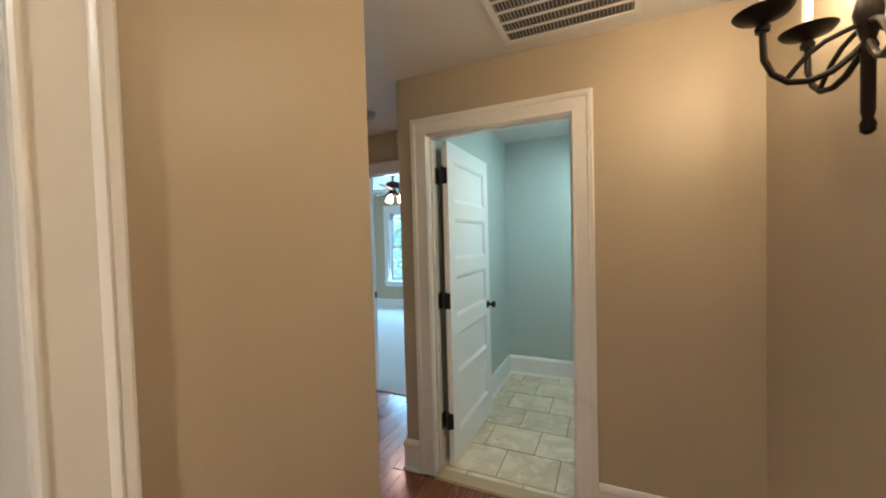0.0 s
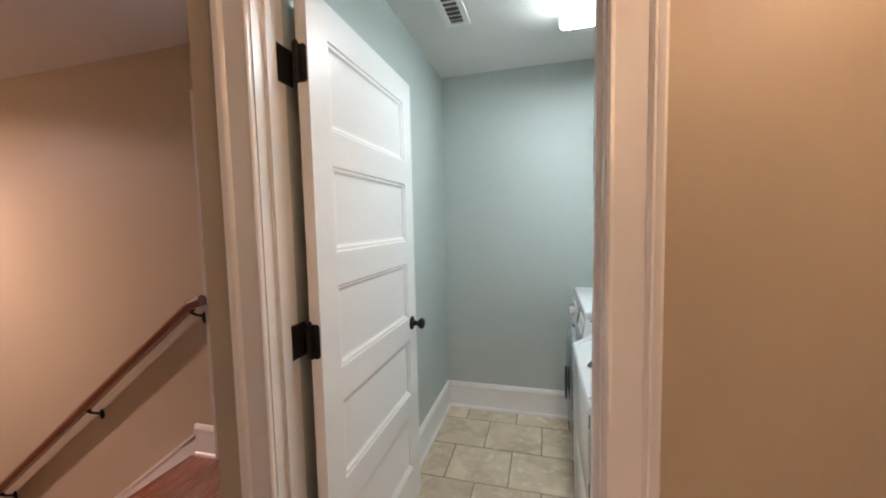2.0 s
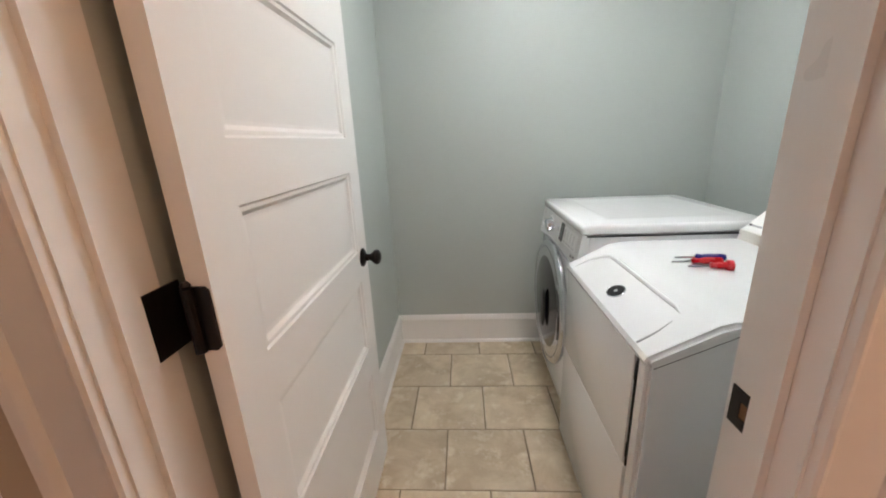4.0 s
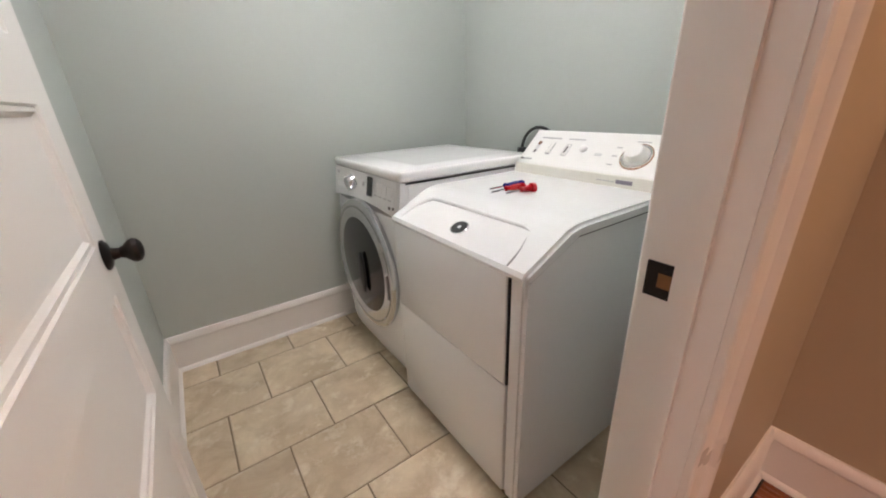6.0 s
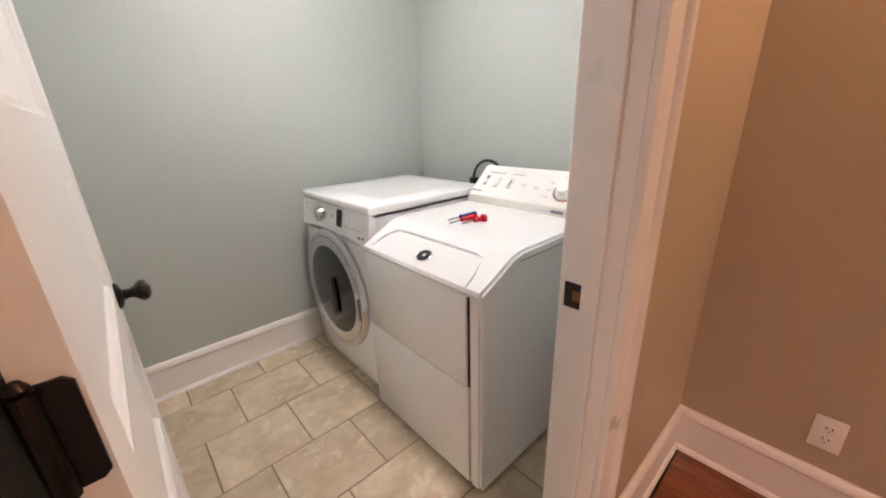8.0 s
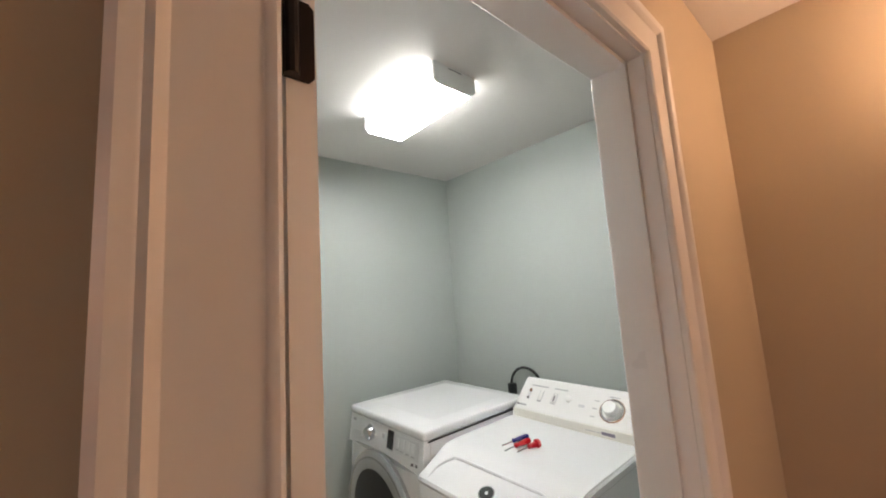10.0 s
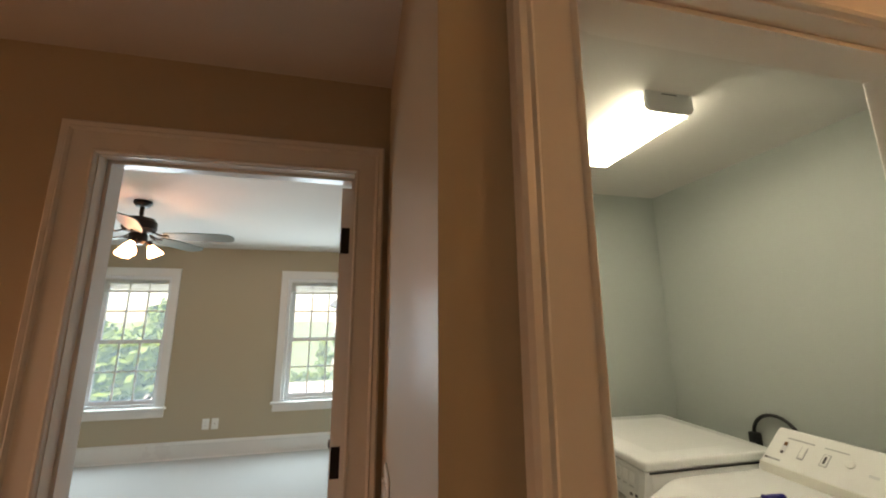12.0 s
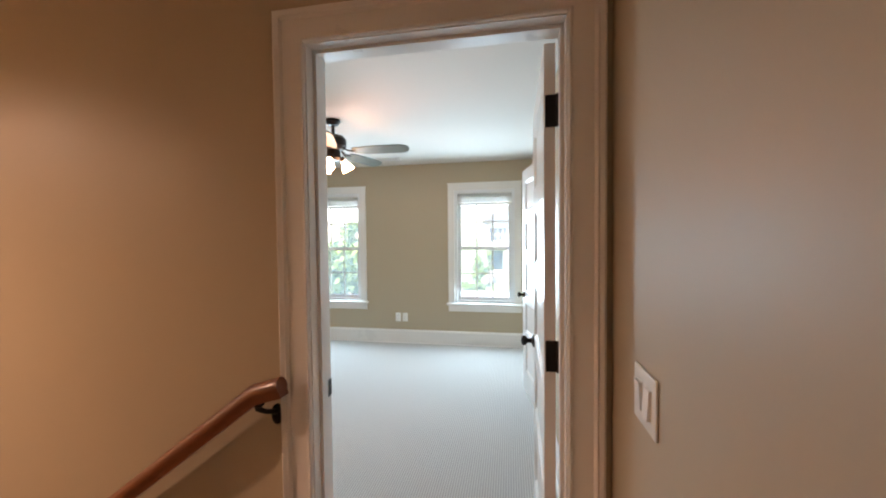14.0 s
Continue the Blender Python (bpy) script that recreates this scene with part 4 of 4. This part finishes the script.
for x in (-1.26, -2.19, -3.20, -4.21):
    z = zr(x) - .04
    br = part("bracket", tube([(x, ry, z), (x, ry + .004, z - .012), (x + .012, ry + .022, z - .028), (x + .030, YB - .014, z - .040), (x + .030, YB - .002, z - .042)], [.009, .009, .008, .0085, .010], 10), BRONZE, hr, "black metal rail bracket")
    part("rose", lathe([(.020, 0), (.020, .006), (.013, .012), (.004, .014)], Matrix.Translation((x + .030, YB, z - .052)) @ Matrix.Rotation(radians(90), 4, "X") @ Matrix.Diagonal((1, 1.7, 1, 1)), 18), BRONZE, br)
    part("saddle", soft_box(x - .030, x + .022, ry - .011, ry + .011, z - .001, z + .006, .002, 1), BRONZE, br)

# ---- newel post ----
NX, NY = -1.27, -.165
nw = thing("newel_post", "white square newel post with a red-brown wooden cap", "newel post", (NX, NY, 0))
part("post", soft_box(-.057, .057, -.057, .057, 0, .925, .003, 1), TRIM, nw)
part("post_base", soft_box(-.068, .068, -.068, .068, 0, .17, .004, 1), TRIM, nw)
def square_lathe(prof):
    bm = bmesh.new()
    rings = [[bm.verts.new((sx * r, sy * r, z)) for sx, sy in ((-1, -1), (1, -1), (1, 1), (-1, 1))] for r, z in prof]
    for a, c in zip(rings, rings[1:]):
        for i in range(4):
            bm.faces.new((a[i], a[(i + 1) % 4], c[(i + 1) % 4], c[i]))
    bm.faces.new(rings[0])
    bm.faces.new(rings[-1])
    return bm
part("cap", square_lathe([(.060, .900), (.068, .903), (.077, .918), (.078, .926), (.066, .936), (.062, .944), (.062, 1.040), (.064, 1.056), (.072, 1.070), (.088, 1.084), (.094, 1.092), (.094, 1.106), (.088, 1.112)]), OAKZ, nw, "red-brown wooden cap with flared top", False)

# ---- electrical plates ----
def outlet_plate(name, label, m, group=""):
    o = thing(name, label, "power outlet", group=group)
    part("plate", soft_box(-.036, .036, -.005, 0, -.058, .058, .003, 2), KNOBW, o)
    for z in (-.020, .020):
        f = part("socket", soft_box(-.017, .017, -.0075, -.004, z - .015, z + .015, .0015, 1), KNOBW, o)
        for x in (-.0065, .0065):
            part("slot", boxes((x - .0014, x + .0014, -.0079, -.0074, z - .002, z + .008)), INK, f)
        part("slot", lathe([(.0024, 0), (.0022, .0005)], Matrix.Translation((0, -.0074, z - .008)) @ Matrix.Rotation(radians(90), 4, "X"), 8), INK, f)
    part("screw", lathe([(.003, 0), (.0026, .0008)], Matrix.Translation((0, -.005, 0)) @ Matrix.Rotation(radians(90), 4, "X"), 8), PANELG, o)
    o.matrix_world = m
    return o


outlet_plate("power_outlet", "white duplex power outlet low on the hall wall", pose(XR, -.380, .322, 0, 0, -90))
outlet_plate("power_outlet", "white duplex power outlet under the bedroom windows", pose(-1.969, YF, .358, 0, 0, 0), "bedroom outlets")
cable_plate = thing("cable_plate", "white cable jack plate beside the bedroom outlet", "wall plate", group="bedroom outlets")
part("plate", soft_box(-.036, .036, -.005, 0, -.058, .058, .003, 2), KNOBW, cable_plate)
part("jack", lathe([(.006, 0), (.005, .006)], Matrix.Translation((0, -.005, 0)) @ Matrix.Rotation(radians(90), 4, "X"), 10), BRASS, cable_plate)
cable_plate.matrix_world = pose(-1.872, YF, .358)
sw = thing("light_switch", "white double wall switch plate with two toggles", "light switch")
part("plate", soft_box(-.062, .062, -.006, 0, -.060, .060, .0035, 2), KNOBW, sw)
for x, up in ((-.024, 1), (.024, -1)):
    part("toggle_frame", boxes((x - .017, x + .017, -.0072, -.0055, -.034, .034)), KNOBW, sw)
    bm = prism([(-.0068, -.030), (-.0068, .030), (-.010, .030), (-.014, -.030)] if up < 0 else [(-.0068, -.030), (-.0068, .030), (-.014, .030), (-.010, -.030)], x - .0145, x + .0145, "x")
    part("rocker", bm, PLASTIC, sw)
sw.matrix_world = pose(XS, .628, 1.09, 0, 0, -90)

# ---- bedroom: windows ----
def window(i, a, c):
    wname = f"window_{i + 1}"
    w = thing(wname, "white double-hung window with divided panes and raised blind", "window", kind="structure")
    x0, x1 = a + WO, c - WO
    part("casing", boxes((a, x0, YF - .020, YF, wz0, wz1 + WO), (x1, c, YF - .020, YF, wz0, wz1 + WO), (x0, x1, YF - .020, YF, wz1, wz1 + WO)), TRIM, w)
    part("casing_head", boxes((a - .006, c + .006, YF - .026, YF, wz1 + WO, wz1 + WO + .014)), TRIM, w)
    part("window_sill", soft_box(a - .02, c + .02, YF - .050, YF + .03, wz0 - .028, wz0, .006, 2), TRIM, w)
    part("apron", boxes((a, c, YF - .018, YF, wz0 - .110, wz0 - .028)), TRIM, w)
    part("window_frame", boxes((x0, x0 + .035, YF + .001, YF + .14, wz0, wz1), (x1 - .035, x1, YF + .001, YF + .14, wz0, wz1), (x0 + .035, x1 - .035, YF + .001, YF + .14, wz1 - .035, wz1), (x0 + .035, x1 - .035, YF + .03, YF + .14, wz0, wz0 + .03)), VINYL, w)
    zm = (wz0 + wz1) / 2 - .02
    for k, (za, zb, ya) in enumerate(((wz0 + .03, zm + .022, YF + .065), (zm - .022, wz1 - .035, YF + .100))):
        fx0, fx1, f = x0 + .035, x1 - .035, .042
        s = part("sash", boxes((fx0, fx0 + f, ya, ya + .032, za, zb), (fx1 - f, fx1, ya, ya + .032, za, zb), (fx0 + f, fx1 - f, ya, ya + .032, za, za + f), (fx0 + f, fx1 - f, ya, ya + .032, zb - f, zb)), VINYL, w)
        gx0, gx1, gz0, gz1 = fx0 + f, fx1 - f, za + f, zb - f
        for q in (1, 2):
            xm = gx0 + (gx1 - gx0) * q / 3
            part("muntin", boxes((xm - .008, xm + .008, ya + .008, ya + .024, gz0, gz1)), VINYL, s)
        zq = (gz0 + gz1) / 2
        part("muntin", boxes((gx0, gx1, ya + .009, ya + .023, zq - .008, zq + .008)), VINYL, s)
        p = part("pane", boxes((gx0, gx1, ya + .014, ya + .018, gz0, gz1)), GLASS, s)
        p.visible_shadow = False
    b = thing("window_blind", "white slatted blind drawn up at the window head", "window blind", group="window blinds")
    part("headrail", soft_box(x0 + .01, x1 - .01, YF + .012, YF + .056, wz1 - .050, wz1 - .002, .004, 1), BLINDM, b)
    for k in range(11):
        z = wz1 - .058 - k * .0095
        part("slat", boxes((x0 + .016, x1 - .016, YF + .010, YF + .058, z - .0032, z)), BLINDM, b)
    part("bottom_rail", soft_box(x0 + .014, x1 - .014, YF + .012, YF + .056, wz1 - .190, wz1 - .165, .004, 1), BLINDM, b)
    al = new("skylight_in", bpy.data.lights.new("skylight_in", "AREA"))
    al.data.shape, al.data.size, al.data.size_y, al.data.energy, al.data.color = "RECTANGLE", x1 - x0 - .1, wz1 - wz0 - .3, WINDOW_WATTS, (.46, .76, 1.0)
    al.matrix_world = look(((x0 + x1) / 2, YF - .06, (wz0 + wz1) / 2 - .1), ((x0 + x1) / 2, YF - 2, .9))


for i, (a, c) in enumerate(WIN):
    window(i, a, c)

# ---- bedroom: ceiling fan ----
FX, FY = -1.90, 2.66
fan = thing("ceiling_fan", "dark bronze ceiling fan with grey-green blades and lit glass shades", "ceiling fan", (FX, FY, H))
part("canopy", lathe([(.055, -.0005), (.060, -.02), (.040, -.045), (.018, -.05)], None, 28), BRONZE, fan)
DROP = Matrix.Translation((0, 0, -.05))
part("rod", tube([(0, 0, -.04), (0, 0, -.14)], .014, 12), BRONZE, fan)
part("motor", lathe([(.03, -.07), (.085, -.085), (.105, -.11), (.105, -.165), (.085, -.19), (.05, -.20)], DROP, 36), BRONZE, fan)
part("switch_housing", lathe([(.05, -.20), (.058, -.215), (.058, -.26), (.035, -.28)], DROP, 28), BRONZE, fan)
for k in range(5):
    a = radians(2 + 72 * k)
    rot = DROP @ Matrix.Rotation(a, 4, "Z")
    iron = bmesh.new()
    bm_tube(iron, [(.09, 0, -.185), (.13, .012, -.205), (.17, .02, -.212), (.20, .012, -.212)], .006, 8)
    bm_tube(iron, [(.09, 0, -.185), (.13, -.012, -.205), (.17, -.02, -.212), (.20, -.012, -.212)], .006, 8)
    bmesh.ops.transform(iron, matrix=rot, verts=iron.verts[:])
    ir = part("blade_iron", iron, BRONZE, fan)
    out = [(.17, -.045), (.30, -.062), (.55, -.066), (.60, -.058), (.63, -.035), (.64, 0), (.63, .035), (.60, .058), (.55, .066), (.30, .062), (.17, .045)]
    bm = prism(out, -.212, -.204, "z")
    bmesh.ops.transform(bm, matrix=rot @ Matrix.Translation((0, 0, -.208)) @ Matrix.Rotation(radians(-14), 4, "X") @ Matrix.Translation((0, 0, .208)), verts=bm.verts[:])
    part("blade", bm, FANBLADE, fan, "grey-green fan blade")
for k in range(3):
    a = radians(-85 + 120 * k)
    t = Matrix.Rotation(a, 4, "Z") @ Matrix.Translation((.075, 0, -.325)) @ Matrix.Rotation(radians(150), 4, "Y")
    sh = part("glass_shade", lathe([(.018, 0), (.024, .02), (.040, .05), (.052, .085), (.050, .095), (.02, .09)], t, 20), SHADEM, fan, "lit glass lamp shade")
    part("lamp_holder", lathe([(.02, -.03), (.022, .004), (.019, .010)], t, 14), BRONZE, fan)
fl = new("fan_lamp", bpy.data.lights.new("fan_lamp", "POINT"))
fl.data.energy, fl.data.color, fl.data.shadow_soft_size, fl.location = FAN_WATTS, (1.0, .47, .32), .11, (FX + .03, FY - .17, H - .47)
rg = register("ceiling_vent", "small white ceiling air register in the bedroom", (-1.95, 4.2, H), .33, .13, 0)
for k in range(5):
    part("slat", boxes((-.13, .13, -.033 + k * .0145, -.028 + k * .0145, -.008, -.003)), TRIM, rg)

# ---- outside ----
GZ = -3.2
piece("ground", boxes((-400, 400, -60, 900, GZ - .5, GZ)), GRASS, "mown green lawn outside the house", "lawn")
piece("road", boxes((-400, 400, 24, 31, GZ, GZ + .02)), DRIVE, "pale concrete street beyond the lawn", "road")


def leafy(name, label, at, height, spread, trunk=True, mat=None, seed=1, count=900, leaf=.16, squash=1.0):
    rnd = random.Random(seed)
    t = thing(name, label, "tree" if trunk else "shrub", at)
    if trunk:
        tr = bmesh.new()
        bm_tube(tr, [(0, 0, 0), (.05, .02, height * .25), (-.03, .04, height * .5), (.02, 0, height * .8)], [.20, .15, .10, .03], 8)
        for k in range(6):
            a = rnd.uniform(0, 6.28)
            z = height * rnd.uniform(.3, .6)
            bm_tube(tr, [(0, 0, z), (math.cos(a) * spread * .35, math.sin(a) * spread * .35, z + height * .14), (math.cos(a) * spread * .7, math.sin(a) * spread * .7, z + height * .22)], [.07, .045, .015], 6)
        part("trunk", tr, BARK, t)
    clumps = []
    for k in range(16 if trunk else 7):
        a, r = rnd.uniform(0, 6.28), spread * math.sqrt(rnd.random()) * .75
        z = height * (rnd.uniform(.35, .95) if trunk else rnd.uniform(.25, .75))
        clumps.append((math.cos(a) * r * (1.15 - z / height * .55), math.sin(a) * r * (1.15 - z / height * .55), z, spread * rnd.uniform(.28, .46)))
    verts, faces = [], []
    for k in range(count):
        cx, cy, cz, cr = clumps[rnd.randrange(len(clumps))]
        d = Vector((rnd.gauss(0, 1), rnd.gauss(0, 1), rnd.gauss(0, 1))).normalized() * cr * rnd.uniform(.55, 1.08)
        p = Vector((cx, cy, cz)) + Vector((d.x, d.y, d.z * squash))
        n = Vector((rnd.gauss(0, 1), rnd.gauss(0, 1), rnd.gauss(0, 1) + .5)).normalized()
        u = n.orthogonal().normalized() * leaf * rnd.uniform(.6, 1.3)
        v = n.cross(u).normalized() * leaf * rnd.uniform(.4, .8)
        i = len(verts)
        verts += [p - u, p + v, p + u, p - v]
        faces.append((i, i + 1, i + 2, i + 3))
    me = bpy.data.meshes.new("crown")
    me.from_pydata([tuple(v) for v in verts], [], faces)
    me.materials.append(mat or LEAF)
    c = new("crown", me)
    c.parent = t
    return t


leafy("tree", "green leafy tree outside the bedroom window", (-7.1, 13.0, GZ), 4.3, 2.1, True, LEAF, 3, 1700, .17)
leafy("tree", "green leafy tree beyond the lawn", (-11.5, 20.0, GZ), 4.6, 2.0, True, LEAF, 8, 1500, .18)
leafy("tree", "small round green tree by the far house", (-3.4, 34.0, GZ), 2.7, 1.0, True, LEAF, 5, 1300, .13)
leafy("tree", "narrow green tree by the far house", (-2.45, 36.0, GZ), 3.5, .45, True, LEAF, 6, 900, .13)
for k, x in enumerate((-5.0, -4.1, -3.2)):
    leafy("shrub", "low clipped green shrub on the lawn", (x, 31.5 + .4 * k, GZ), .8, .7, False, LEAF, 11 + k, 500, .10)
for k, (x, y, h) in enumerate(((-26, 56, 7), (-18, 60, 7), (-36, 58, 8))):
    leafy("tree", "distant green tree across the street", (x, y, GZ), h, h * .38, True, LEAF, 20 + k, 1000, .34)

hs = thing("house", "white two-storey house with grey gabled roof across the street", "house", (1.1, 40.0, GZ + .6))
part("wall", boxes((-4.0, 6.0, 0, 8, -.6, 5.6)), SIDING, hs)
part("roof", prism([(-4.6, 5.5), (6.6, 5.5), (6.2, 6.1), (1.0, 9.0), (-4.2, 6.1)], -.6, 8.6, "y"), ROOFM, hs, "grey shingled roof")
part("porch_roof", boxes((-4.0, 2.5, -1.8, 0, 2.7, 2.9)), ROOFM, hs, "grey porch roof")
for x in (-3.8, -1.8, .2, 2.3):
    part("porch_post", boxes((x - .08, x + .08, -1.75, -1.59, .5, 2.7)), SIDING, hs)
part("porch_floor", boxes((-4.0, 2.5, -1.8, 0, -.6, .5)), DRIVE, hs)
for k in range(3):
    part("porch_step", boxes((-3.7, -2.1, -2.1 - .3 * k, -1.8 - .3 * k, -.6, .5 - .25 * (k + 1))), DRIVE, hs)
for x, z in ((-3.35, 3.6), (.2, 3.6), (3.0, 3.6), (.9, 1.0), (3.4, 1.0)):
    wdw = part("window", boxes((x - .06, x + 1.06, -.05, .02, z - .06, z + 1.46)), SIDING, hs)
    for qx in (0, 1):
        for qz in (0, 1):
            part("pane", boxes((x + .03 + .5 * qx, x + .47 + .5 * qx, -.06, -.045, z + .03 + .7 * qz, z + .67 + .7 * qz)), PANE, wdw)
    for sx_ in (-.38, 1.10):
        part("shutter", boxes((x + sx_, x + sx_ + .28, -.06, .01, z, z + 1.4)), PANE, wdw, "dark shutter")
part("front_door", boxes((-3.45, -2.35, -.06, .02, .5, 2.55)), PANE, hs, "dark front door")

# ---- floors, piece by piece ----
fl_t = piece("floor_laundry", boxes((XL - .05, XLR + .1, .058, YL + .05, -.10, -.004)), GROUT, "beige travertine-look tile floor laid in running bond", "floor")
TW, TD, GAP = .343, .308, .0065
def tile_mesh(w_, d_):
    bm = bmesh.new()
    e = .004
    lo = [bm.verts.new((x, y, -.004)) for x, y in ((0, 0), (w_, 0), (w_, d_), (0, d_))]
    mid_ = [bm.verts.new((x, y, -.0015)) for x, y in ((0, 0), (w_, 0), (w_, d_), (0, d_))]
    up = [bm.verts.new((x, y, 0)) for x, y in ((e, e), (w_ - e, e), (w_ - e, d_ - e), (e, d_ - e))]
    for a, c in ((lo, mid_), (mid_, up)):
        for i in range(4):
            bm.faces.new((a[i], a[(i + 1) % 4], c[(i + 1) % 4], c[i]))
    bm.faces.new(up)
    return mesh_of("tile", bm, TILE, False)
cache = {}
for r in range(-3, 5):
    ya = .735 + TD * r
    yb_ = min(ya + TD - GAP, YL)
    ya2 = max(ya, .066)
    if yb_ - ya2 < .02:
        continue
    off = .338 if r % 2 == 0 else .511
    for k in range(-2, 6):
        xa = off + TW * k
        xb_ = min(xa + TW - GAP, XLR)
        xa2 = max(xa, XL)
        if xb_ - xa2 < .02:
            continue
        key = (round(xb_ - xa2, 3), round(yb_ - ya2, 3))
        if key not in cache:
            cache[key] = tile_mesh(*key)
        t = new("tile", cache[key])
        t.parent = fl_t
        t.location = (xa2, ya2, random.uniform(-.0006, .0006))

fl_h = piece("floor_hall", boxes((LAND, XR, -4.2, .05, -.12, -.008), (LAND, XS, .05, YB + .05, -.12, -.008), (-5.0, LAND, HY, -.14, -.12, -.008)), SHADOWGAP, "red-stained oak strip floor in the hall and landing", "floor")
PW = .0826
def plank_mesh(w_, l_):
    bm = bmesh.new()
    e = .0012
    lo = [bm.verts.new((x, y, -.008)) for x, y in ((0, 0), (w_, 0), (w_, l_), (0, l_))]
    md = [bm.verts.new((x, y, -.001)) for x, y in ((0, 0), (w_, 0), (w_, l_), (0, l_))]
    up = [bm.verts.new((x, y, 0)) for x, y in ((e, e), (w_ - e, e), (w_ - e, l_ - e), (e, l_ - e))]
    for a, c in ((lo, md), (md, up)):
        for i in range(4):
            bm.faces.new((a[i], a[(i + 1) % 4], c[(i + 1) % 4], c[i]))
    bm.faces.new(up)
    return mesh_of("plank", bm, OAK, False)
pc = {}
rnd = random.Random(4)
def lay(x0, x1, y0, y1):
    x = x0
    while x < x1 - .01:
        w_ = min(PW, x1 - x) - .0008
        y = y0 - rnd.uniform(0, .6)
        while y < y1:
            l_ = rnd.choice((.7, .95, 1.2, 1.5))
            a, c = max(y, y0), min(y + l_, y1)
            if c - a > .03:
                key = (round(w_, 4), round(c - a - .0008, 2))
                if key not in pc:
                    pc[key] = plank_mesh(*key)
                p = new("plank", pc[key])
                p.parent = fl_h
                p.location = (x, a, rnd.uniform(-.0003, .0003))
            y += l_
        x += PW
lay(HX, XR, -2.8, -.034)
lay(LAND, HX, HY, -.034)
lay(LAND, XS, -.034, YB)
nose = part("nosing", soft_box(LAND - .03, LAND, -.14, YB - .018, -.027, -.0005, .010, 2), OAK, st)
